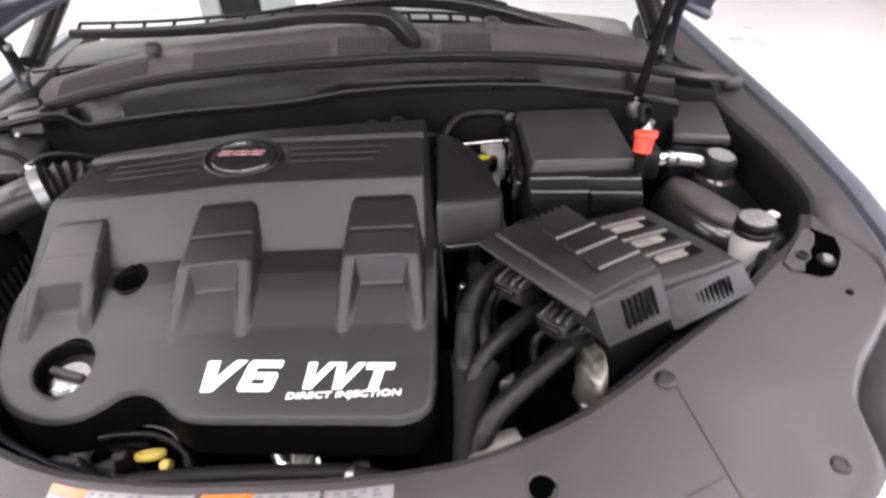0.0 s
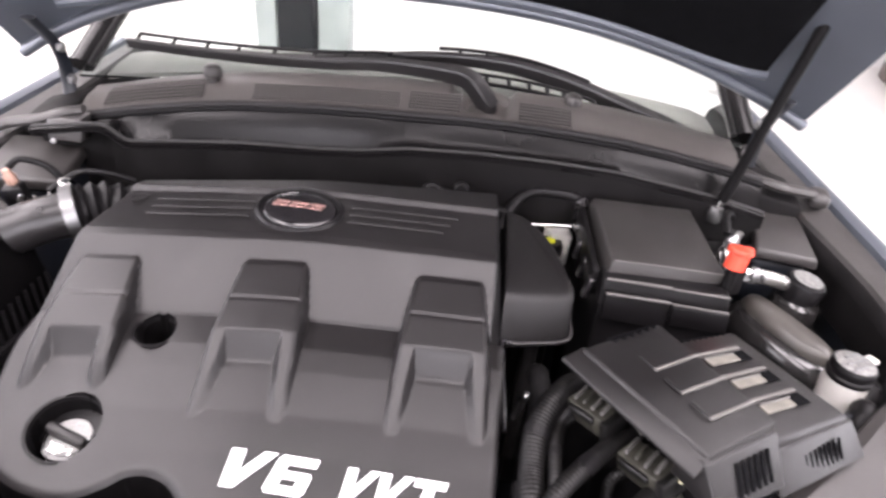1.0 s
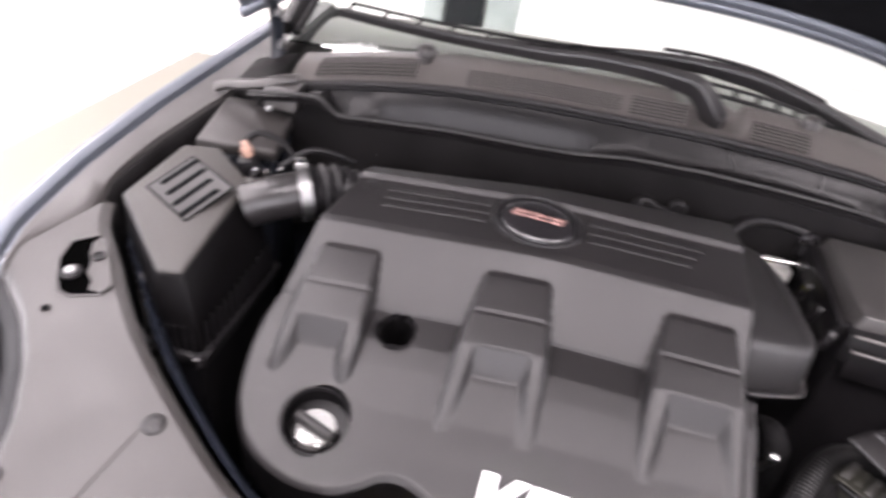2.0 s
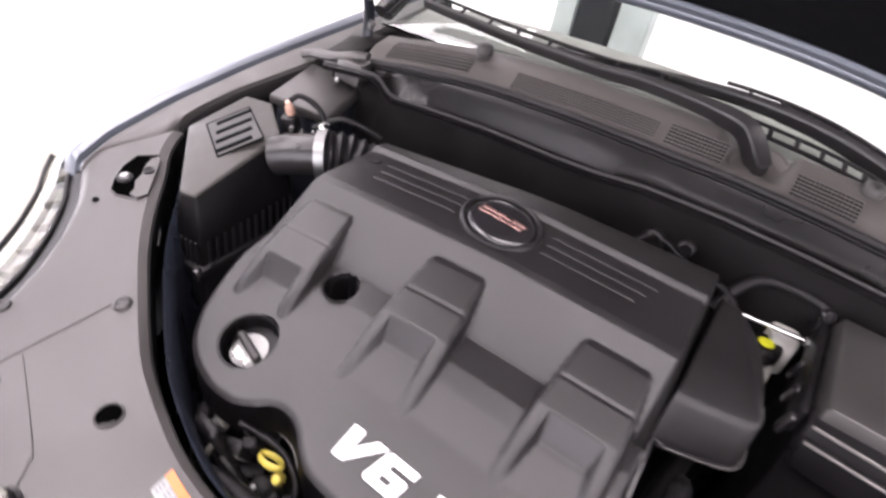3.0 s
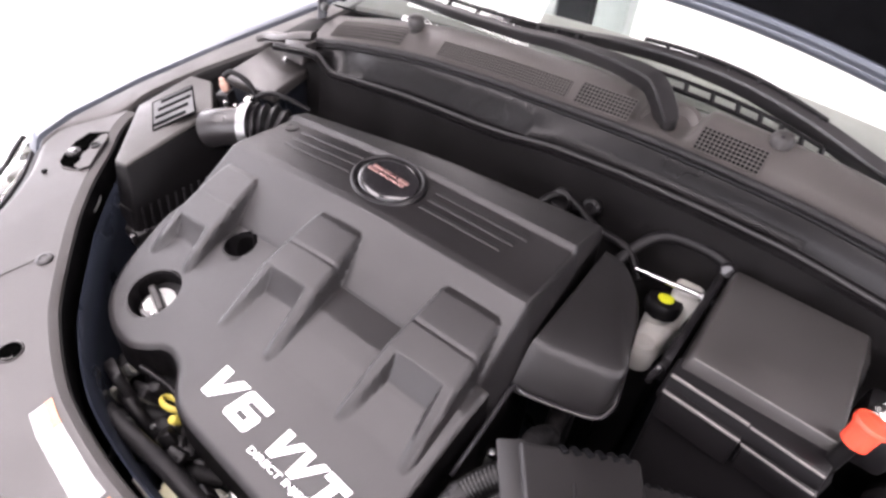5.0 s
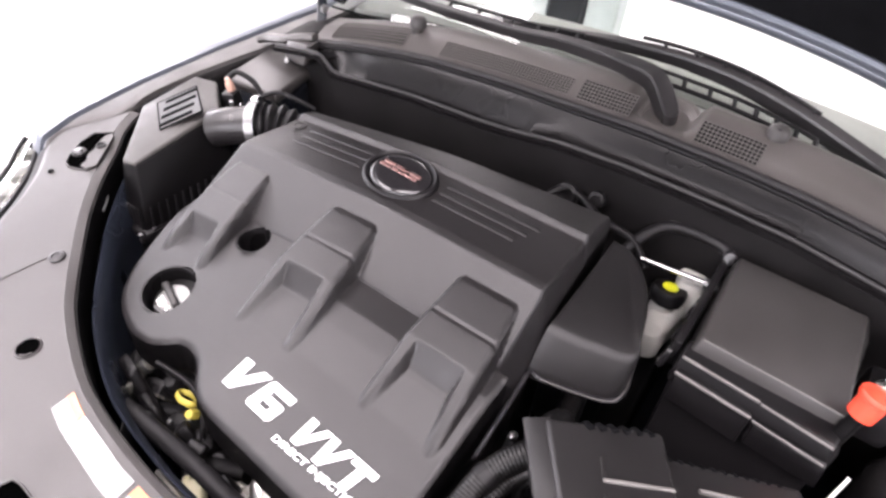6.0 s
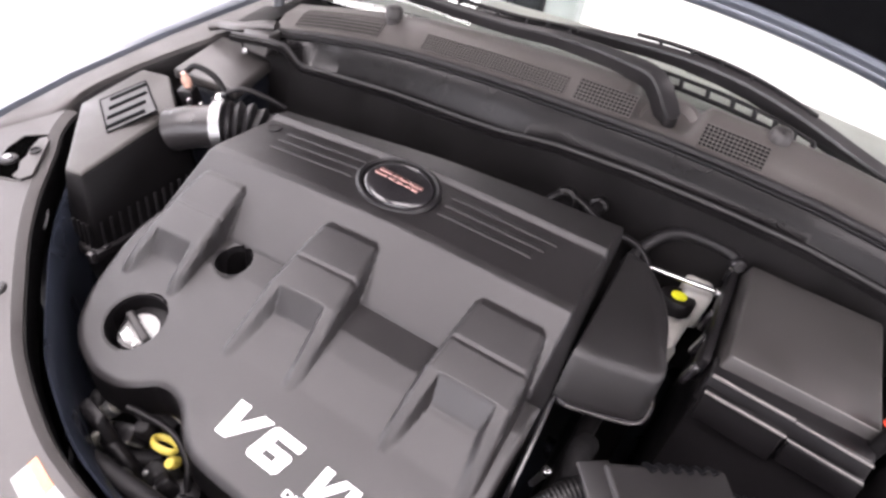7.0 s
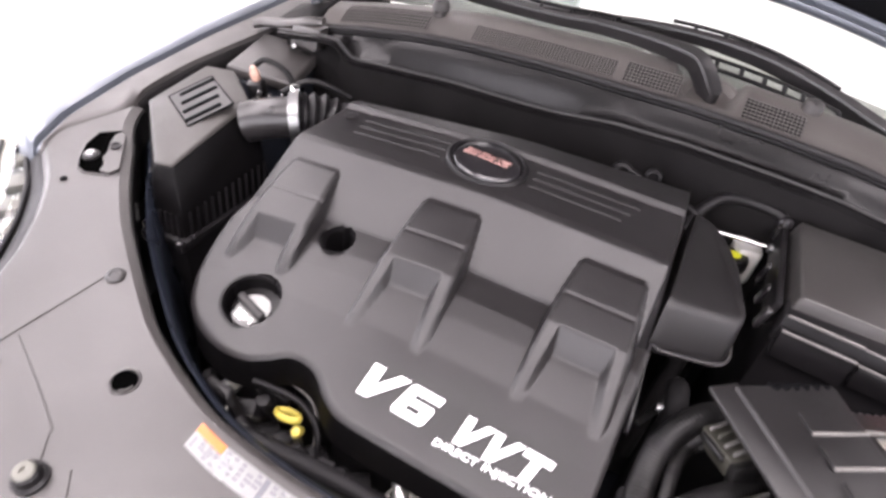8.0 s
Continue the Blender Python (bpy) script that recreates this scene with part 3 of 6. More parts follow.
        w = part("wheel", lathe([(0.10, -0.10), (0.22, -0.11), (0.225, 0.10), (0.10, 0.06), (0, 0.06)], 40, pose(X(0.80), 0.10, 0.345, 0, 90 * s, 0)), STEEL, CAR, "alloy wheel")
        part("tyre", lathe([(0.225, -0.11), (0.30, -0.12), (0.34, -0.10), (0.345, 0), (0.34, 0.10), (0.30, 0.12), (0.225, 0.11)], 48, pose(X(0.80), 0.10, 0.345, 0, 90 * s, 0)), RUBBER, w, "black rubber tyre")
    rows = []
    for i in range(41):
        a = -1 + i / 20
        d = 0.86 * a
        y = -0.79 + 0.60 * smoothstep(0.35, 0.86, abs(d))
        rows.append([(XC + d, y + 0.01, 0.87), (XC + d, y - 0.03, 0.84), (XC + d * 1.02, y - 0.06, 0.6), (XC + d * 1.02, y - 0.04, 0.25)])
    part("bumper", sheet(rows, 0.004, (0, 1, 0)), PAINT, CAR, "dark blue-grey painted bumper")


fenders()


def seal_line(d):
    """y and z of the cowl's upper seal at a distance from the middle."""
    a = abs(d) / 0.65
    return 0.425 - 0.018 * a ** 2, lerp_table(SEAL_Z, d)


def flange_line(d):
    a = abs(d) / 0.65
    return 0.372 - 0.012 * a ** 2, lerp_table(FLANGE_Z, d)


SEAL_Z = [(-0.7, 1.072), (-0.6, 1.090), (-0.52, 1.107), (-0.42, 1.124), (-0.32, 1.137), (-0.15, 1.147), (0, 1.151), (0.15, 1.155), (0.30, 1.152), (0.42, 1.146), (0.53, 1.133), (0.64, 1.117), (0.7, 1.105)]
FLANGE_Z = [(-0.7, 1.07), (-0.6, 1.086), (-0.565, 1.088), (-0.552, 1.083), (-0.530, 1.064), (-0.515, 1.059), (-0.45, 1.066), (-0.3, 1.079), (-0.15, 1.084), (-0.07, 1.090), (0.02, 1.104), (0.15, 1.110), (0.3, 1.109), (0.42, 1.104), (0.6, 1.080), (0.7, 1.06)]


def cowl():
    """Cowl trough, seal and grille in front of the windshield."""
    xs = [i * 0.70 / 72 for i in range(-72, 73)]
    rows, low = [], []
    for d in xs:
        (sy, sz), (fy, fz) = seal_line(d), flange_line(d)
        x = XC + d
        lean = 0.8 * math.exp(-((d + 0.50) / 0.04) ** 2) + 0.4 * math.exp(-((d - 0.02) / 0.06) ** 2)
        low.append([(x, fy - 0.030, fz - 0.30), (x, fy - 0.026, fz - 0.12), (x, fy - 0.016, fz - 0.05), (x, fy - 0.0125, fz - 0.009)])
        rows.append([(x, fy - 0.012, fz - 0.010), (x, fy - 0.012, fz + 0.0), (x, fy - 0.004, fz + 0.004), (x, fy + 0.004, fz), (x, fy + 0.008, fz - 0.006), (x, fy + 0.02 - 0.010 * lean, fz - 0.002), (x, (fy + sy) / 2 + 0.004, (fz + sz) / 2 - 0.008), (x, sy - 0.014 + 0.008 * lean, sz - 0.012 - 0.004 * lean), (x, sy - 0.004, sz - 0.002)])
    part("cowl_wall", sheet(rows, 0.003, (0, 1, -0.3)), COWL, CAR, "black plastic cowl wall with a folded flange")
    part("flange_edge", tube([r[2] for r in rows][::3], 0.0038, 8, 2), RECESS, CAR, "rolled edge of the cowl flange")
    part("cowl_shield", sheet([r for d, r in zip(xs, low) if d > -0.545], 0.003, (0, 1, 0)), SHIELD, CAR, "dull grey shield below the cowl flange")
    part("bulkhead_end", sheet([[(x, y + 0.035, z) for x, y, z in r] for d, r in zip(xs, low) if d <= -0.535], 0.003, (0, 1, 0)), SHIELD, CAR, "dark end of the bulkhead")
    def dip(x):
        """Depth of the hollow in the panel that takes the wiper's pivot."""
        k = min(1.0, max(0.0, (0.070 - abs(x - 0.200)) / 0.026))
        return 0.026 * k * k * (3 - 2 * k)

    g = []
    for k in range(-100, 103):
        d = k * 0.70 / 108
        sy, sz = seal_line(d)
        a, h = abs(d) / 0.7, dip(XC + d)
        g.append([(XC + d, sy + 0.004, sz - 0.002), (XC + d, sy + 0.016, sz + 0.004), (XC + d, (sy + 0.486 - 0.012 * a * a) / 2, sz + 0.017 - 0.002 * a - 0.3 * h), (XC + d, 0.470 - 0.012 * a * a, sz + 0.030 - 0.004 * a - h), (XC + d, 0.515 - 0.01 * a * a, sz + 0.046 - 0.012 * a - h), (XC + d, 0.530 - 0.01 * a * a, sz + 0.044 - 0.014 * a - h), (XC + d, 0.555, sz + 0.022 - 0.02 * a), (XC + d, 0.575, sz + 0.008 - 0.02 * a), (XC + d, 0.66, sz - 0.004 - 0.02 * a)])
    grille = part("cowl_grille", sheet(g, 0.004), COWL_PANEL, CAR, "grey plastic cowl panel below the windshield")
    seal = [(XC + d, seal_line(d)[0], seal_line(d)[1] + 0.003) for d in xs[::6]]
    part("cowl_seal", tube(seal, 0.0066, 10, 4), HOSE, CAR, "black rubber cowl seal")
    part("seal_lip", tube([(x, y - 0.010, z - 0.006) for x, y, z in seal], 0.0034, 8, 4), RUBBER, CAR)

    def surface(d, v):
        """A point of the cowl panel; v from the seal (0) to the glass (1)."""
        sy, sz = seal_line(d)
        a = abs(d) / 0.7
        t = [(0.0, sy + 0.016, sz + 0.004), (0.5, 0.470 - 0.012 * a * a, sz + 0.030 - 0.004 * a), (1.0, 0.515 - 0.01 * a * a, sz + 0.046 - 0.012 * a)]
        return Vector((XC + d, lerp_table([(q[0], q[1]) for q in t], v), lerp_table([(q[0], q[2]) for q in t], v)))

    # mesh windows in the panel: a black sheet for the shade under crossing bars
    for d0, d1, v0, v1, n in ((-0.30, -0.012, 0.08, 0.50, 46), (0.006, 0.108, 0.06, 0.58, 15), (0.222, 0.325, 0.05, 0.58, 15), (-0.60, -0.40, 0.12, 0.72, 28)):
        pts = lambda v: [surface(d0 + (d1 - d0) * i / 12, v) for i in range(13)]
        dark = [[surface(d0 + (d1 - d0) * i / 12, v) + Vector((0, 0, 0.0012)) for v in (v0, min(v1, 0.4999), v1)] for i in range(13)]
        win = part("mesh_window", sheet(dark, 0.0008), FELT, grille, "black shade sheet under a moulded mesh")
        bars = bmesh.new()
        for i in range(n + 1):
            d = d0 + (d1 - d0) * i / n
            tube([surface(d, v) + Vector((0, -0.0008, 0.0022)) for v in (v0, 0.5, v1)], 0.0012, 4, 1, bm=bars, straight=True)
        for k in range(7):
            v = v0 + (v1 - v0) * k / 6
            tube([p + Vector((0, -0.0008, 0.0022)) for p in pts(v)], 0.0012, 4, 1, bm=bars, straight=True)
        tagged(part("mesh", bars, COWL_PANEL, win), kind="stuff")
    # washer nozzles
    for x, y, z in ((0.378, 0.505, 1.193), (-0.344, 0.484, 1.178)):
        n = thing("washer_nozzle", "black washer nozzle on the cowl panel", "washer nozzle", "washer nozzles", at=(x, y, z))
        part("body", lathe([(0.013, -0.034), (0.0135, -0.012), (0.0175, -0.008), (0.018, 0.004), (0.015, 0.011), (0.009, 0.0145), (0, 0.016)], 24), PANEL, n)
        part("jet", rbox((0.008, 0.006, 0.006), 0.002, 1, pose(0, -0.012, 0.010)), BLACK, n)
    # low wall round the wiper's pivot
    part("pivot_well", lathe([(0.052, -0.006), (0.054, 0.004), (0.046, 0.006), (0.03, -0.002), (0.0, -0.004)], 28, pose(0.212, 0.488, 1.160, 25, 0, 0)), COWL_PANEL, grille)
    w = []
    for d in xs[::4]:
        k = 1 - (abs(d) / 0.7) ** 2
        w.append([(XC + d * (1 - 0.10 * t), 0.548 + 0.03 * (1 - k) + 0.86 * t, 1.15 + 0.035 * k + 0.50 * t) for t in (-0.05, 0, 0.25, 0.5, 0.75, 1)])
    glass = part("windshield", sheet(w, 0.005), GLASS, CAR, "clear windshield glass")
    glass.visible_shadow = False
    for s in (-1, 1):
        pillar = [(XC + s * (0.715 - 0.07 * t), 0.565 + 0.86 * t, 1.135 + 0.52 * t) for t in (0, 0.25, 0.5, 0.75, 1)]
        part("windshield_pillar", tube(pillar, 0.03, 12, 3, flat=0.7), COWL, CAR, "dark windshield pillar")
        part("pillar_seal", tube([(x - s * 0.028, y - 0.012, z + 0.008) for x, y, z in pillar], 0.006, 8, 3), RUBBER, CAR)
    dash = [[(XC + d * 0.96, 0.585 + 0.22 * t, 1.165 - 0.05 * (abs(d) / 0.7) ** 2 + 0.02 * math.sin(3 * t)) for t in (0, 0.2, 0.5, 1)] for d in xs[::4]]
    part("dashboard", sheet(dash, 0.01), DASH, CAR, "pale grey dashboard top behind the glass")


cowl()


def hood():
    """The open hood, seen from below: painted frame, rolled edge and felt."""
    N = 32

    def at(a, t, off=0.0):
        k = 1 - abs(a) ** 2.3
        y0, z0 = 0.520 - 0.03 * k, 1.185 + 0.165 * k - 0.025 * max(0.0, -a) ** 5  # rear edge
        bow = 0.05 * k * math.sin(math.pi * min(1, t)) + off
        return (XC + 0.79 * a * (1 - 0.10 * min(1, t)), y0 - 0.70 * t + 0.68 * bow, z0 + 0.69 * t + 0.72 * bow)

    rows = [[at(-1 + 2 * i / N, t) for t in (0, 0.012, 0.04, 0.12, 0.3, 0.6, 0.9, 1.0)] for i in range(N + 1)]
    part("hood", sheet(rows, 0.035, (0, 0.57, 0.82)), PAINT, CAR, "open hood with blue-grey painted inner frame")
    edge = [at(-1 + 2 * i / N, 0.02, -0.006) for i in range(N + 1)]
    part("hood_rear_edge", tube(edge, 0.012, 10, 2), PAINT, CAR, "rolled painted rear edge of the hood")
    felt = [[at(a, t, -0.012) for t in (0.05 + 0.22 * abs(a) ** 9, 0.3, 0.6, 0.92)] for a in (-0.83 + 1.66 * i / N for i in range(N + 1))]
    part("hood_insulation", sheet(felt, 0.012, (0, 0.57, 0.82)), FELT, CAR, "black felt hood insulation")
    bead = [at(a, 0.045 + 0.22 * abs(a) ** 9, -0.014) for a in (-0.835 + 1.67 * i / N for i in range(N + 1))]
    part("felt_border", tube(bead, 0.009, 8, 2), PAINT, CAR, "rolled painted border of the felt")
    for s in (-1, 1):
        # hinge: a bent strap from the wing to the hood
        pts = [(XC + s * 0.715, 0.50, 1.05), (XC + s * 0.72, 0.52, 1.12), (XC + s * 0.715, 0.50, 1.19), (XC + s * 0.70, 0.42, 1.26)]
        h = part("hinge", tube(pts, 0.014, 8, 5, flat=0.35), NAVY, CAR, "dark painted hood hinge")
        for p in (pts[1], pts[2]):
            part("bolt", lathe([(0.011, 0), (0.011, 0.008), (0.007, 0.011), (0, 0.011)], 6, pose(p[0] - s * 0.008, p[1] - 0.004, p[2], 0, -90 * s, 0)), STEEL, h)


hood()


def bay():
    """Dark floor and rear wall of the engine bay."""
    part("bay_floor", rbox((1.5, 0.84, 0.02), 0.0, m=pose(XC, -0.02, 0.33)), NAVY, CAR, "dark floor of the engine bay", smooth=0)
    part("bulkhead", rbox((1.36, 0.02, 0.66), 0.0, m=pose(XC, 0.40, 0.68)), NAVY, CAR, "dark bulkhead", smooth=0)
    part("front_wall", rbox((1.3, 0.02, 0.55), 0.0, m=pose(XC, -0.46, 0.62)), NAVY, CAR, "dark radiator frame", smooth=0)
    for s in (-1, 1):
        part("front_corner", rbox((0.42, 0.02, 0.50), 0.0, m=pose(XC + s * 0.58, -0.30, 0.62, 0, 0, 42 * s)), NAVY, CAR, "dark radiator frame side", smooth=0)
        # trays over the strut towers
        ring = ((0.60, 0.262, 1.012), (0.748, 0.235, 1.018), (0.768, 0.385, 1.040), (0.625, 0.415, 1.036))
        if s > 0:
            ring = ((0.672, 0.282, 1.026), (0.785, 0.266, 1.022), (0.806, 0.418, 1.042), (0.715, 0.428, 1.044))
        part("tower_cover", solid([(XC + s * a, y, z - 0.022) for a, y, z in ring][::s], [(XC + s * (0.69 + (a - 0.69) * 0.95), y, z) for a, y, z in ring][::s], 0.006, 3), PANEL, CAR, "grey plastic cover over the strut tower")
        part("strut_tower", solid([(XC + s * (0.69 + (a - 0.69) * 1.0), y, 0.36) for a, y, z in ring][::s], [(XC + s * (0.69 + (a - 0.69) * 0.9), y + 0.01, z - 0.024) for a, y, z in ring][::s], 0.015, 3), NAVY, CAR, "dark painted strut tower")


bay()


def wiper(points, label, width, profile, joint, slots, ladder):
    """A wiper: a smooth shell arm with a capped pivot and a joint, over a slotted blade."""
    t = thing("wiper", label, "wiper", "wipers")
    line = curve_points(points, 8)
    n = len(line)
    rows = []
    for i, p in enumerate(line[:-1]):
        f = i / (n - 1)
        d = (line[i + 1] - line[max(0, i - 1)]).normalized()
        side = d.cross(Vector((0, -0.35, 0.94))).normalized()
        up = side.cross(d).normalized()
        w = width * lerp_table(profile, f)
        h = lerp_table([(0, 0.011), (0.3, 0.009), (1, 0.005)], f)
        rows.append([p + side * (w * u) + up * (h * v) for u, v in ((-1.06, -2.2), (-1.0, 0.75), (-0.88, 1.0), (0.88, 1.0), (1.0, 0.75), (1.06, -1.4))])
    k = int(n * joint)
    part("arm", sheet(rows[:k], 0.002), WIPER, t, "satin black wiper arm", smooth=24)
    part("arm_tip", sheet([[Vector(q) * 0.94 + line[i] * 0.06 for q in rows[i]] for i in range(k - 1, n - 1)], 0.002), WIPER, t, "satin black end of the arm", smooth=24)
    part("cap", lathe([(width * 0.90, -0.040), (width * 0.96, -0.004), (width * 0.9, 0.004), (width * 0.5, 0.006), (0, 0.006)], 24, Matrix.Translation(line[1]) @ pose(0, 0, 0, 20, 0, 0)), WIPER, t)
    a, z = int(n * slots[0]), int(n * slots[1])
    low = [p + Vector(ladder) for p in line]
    blade = part("blade", tube(low[a:z][::3], 0.0042, 6, 3), BLACK, t, "thin black blade spring")
    part("rubber", tube([p + Vector((0, 0.012, -0.004)) for p in line[a:z][::3]], 0.003, 6, 3), RUBBER, t)
    for i in range(a + 1, z - 1, 4):
        part("claw", tube([line[i], low[i]], 0.0042, 6, 1, straight=True), BLACK, blade)
    return t


wiper([(0.215, 0.476, 1.174), (0.198, 0.484, 1.194), (0.180, 0.491, 1.212), (0.161, 0.497, 1.222), (0.130, 0.502, 1.226), (0.06, 0.510, 1.227), (-0.03, 0.520, 1.223), (-0.12, 0.528, 1.212), (-0.28, 0.543, 1.202), (-0.42, 0.555, 1.198), (-0.57, 0.56, 1.200)],
      "black wiper with a smooth curved arm resting on the windshield", 0.0145, [(0, 0.85), (0.06, 1.0), (0.2, 1.05), (0.42, 0.86), (0.48, 0.72), (0.65, 0.55), (1, 0.36)], 0.44, (0.56, 0.99), (0.004, 0.014, 0.015))
LONG_WIPER = wiper([(0.735, 0.515, 1.082), (0.69, 0.54, 1.108), (0.60, 0.562, 1.146), (0.50, 0.574, 1.176), (0.395, 0.58, 1.207), (0.29, 0.582, 1.229), (0.185, 0.584, 1.236), (0.07, 0.585, 1.231), (-0.06, 0.588, 1.215), (-0.26, 0.592, 1.190)],
      "long black wiper with a slotted spring on the windshield", 0.0135, [(0, 0.95), (0.1, 0.95), (0.35, 0.90), (0.6, 0.75), (1, 0.35)], 0.66, (0.42, 0.76), (-0.003, 0.006, 0.0135))
# slotted spring that lies below the long arm
SPRING = curve_points([(0.10, 0.558, 1.213), (0.20, 0.558, 1.211), (0.29, 0.558, 1.206), (0.363, 0.557, 1.197), (0.43, 0.555, 1.183)], 6)
spring = part("blade_spring", tube(SPRING, 0.0038, 6, 1), BLACK, LONG_WIPER, "slotted black blade spring")
part("rail", tube([p + Vector((0.004, -0.004, -0.017)) for p in SPRING], 0.0046, 6, 1), BLACK, spring)
for p in SPRING[::3]:
    part("claw", tube([p, p + Vector((0.004, -0.004, -0.017))], 0.0046, 6, 1, straight=True), BLACK, spring)

def prop():
    t = thing("hood_strut", "black hood strut with a metal end fitting", "strut")
    a, b = Vector((0.656, 0.348, 1.055)), Vector((0.742, 0.362, 1.50))
    part("tube", tube([a.lerp(b, 0.06), b], 0.0098, 14, 1, straight=True), SKIRT, t)
    part("rod", tube([a, a.lerp(b, 0.08)], 0.006, 10, 1, straight=True), CHROME, t, "bright metal rod")
    part("socket", lathe([(0.013, -0.016), (0.015, 0), (0.011, 0.014), (0, 0.016)], 14, Matrix.Translation(a)), STEEL, t)


prop()


# ---- the engine cover ----
OUT = [(-0.351, 0.188), (-0.371, 0.08), (-0.3889, -0.0144), (-0.4066, -0.0831), (-0.401, -0.16), (-0.3779, -0.2151), (-0.3408, -0.2496), (-0.2845, -0.2711), (-0.2347, -0.2729), (-0.2023, -0.261), (-0.1795, -0.2481), (-0.1527, -0.2471), (-0.1268, -0.2574), (-0.104, -0.276), (-0.08, -0.29), (-0.05, -0.296), (-0.01, -0.2985), (0.03, -0.3), (0.07, -0.3015), (0.11, -0.303), (0.15, -0.3045), (0.18, -0.3058), (0.205, -0.306), (0.232, -0.296), (0.246, -0.268), (0.25, -0.15), (0.252, -0.02), (0.245, 0.1), (0.238, 0.244)]
BUMPS = ((-0.316, 0.94), (-0.0765, 1.0), (0.1705, 1.03))


def cover_base(y):
    return lerp_table([(-0.32, 0.911), (-0.265, 0.930), (-0.22, 0.945), (-0.172, 0.963), (-0.12, 0.987), (-0.09, 0.999), (-0.044, 1.009)], y)


def cover_z(x, y):
    """Height of the moulded cover."""
    base = cover_base(y)
    band = lerp_table([(-0.30, 0.80), (-0.044, 1.012), (-0.030, 1.024), (0.040, 1.083), (0.052, 1.087), (0.154, 1.097), (0.162, 1.105), (0.25, 1.094)], y)
    z = max(base, band if y > -0.046 else 0)
    for cx, wide in BUMPS:
        h = wide * lerp_table([(-0.19, 0.0625), (-0.09, 0.0565), (-0.044, 0.0525), (0.005, 0.0475), (0.03, 0.043)], y)
        d = abs(x - cx)
        top = lerp_table([(-0.21, 0.938), (-0.172, 0.967), (-0.09, 1.0245), (-0.045, 1.0425), (0.006, 1.062), (0.03, 1.064)], y)
        b = top - max(0.0, d - h) * 4.0 - 0.004 * smoothstep(h - 0.006, h, d)
        inner = wide * lerp_table([(-0.19, 0.052), (-0.113, 0.040), (-0.09, 0.037)], y)
        if -0.2 < y < -0.088:
            wall = min(1.0, max(0.0, (-0.090 - y) / 0.022))
            floor = base
            cut = min(1.0, max(0.0, (inner - d) / 0.009))
            b = b + (min(b, floor) - b) * min(cut, wall)
        if abs(y + 0.045) < 0.0022:
            b -= 0.0012
        if cx < -0.3:
            b -= 0.012 * smoothstep(-0.125, -0.165, y)
        if (-0.2 if cx > -0.3 else -0.166) < y < 0.035:
            z = max(z, b)
    # fall to the outer side
    left = max(0.0, -0.10 - x) + 0.5 * min(0.1, max(0.0, -x)) ** 2 / 0.1
    z -= (0.09 + 0.04 * smoothstep(0.0, -0.15, y)) * left
    if x > 0.234 and y > -0.05:
        z -= (x - 0.234) * 4.5
    return z


HOLES = ((-0.280, -0.197, 0.0425), (-0.219, -0.0715, 0.0268))


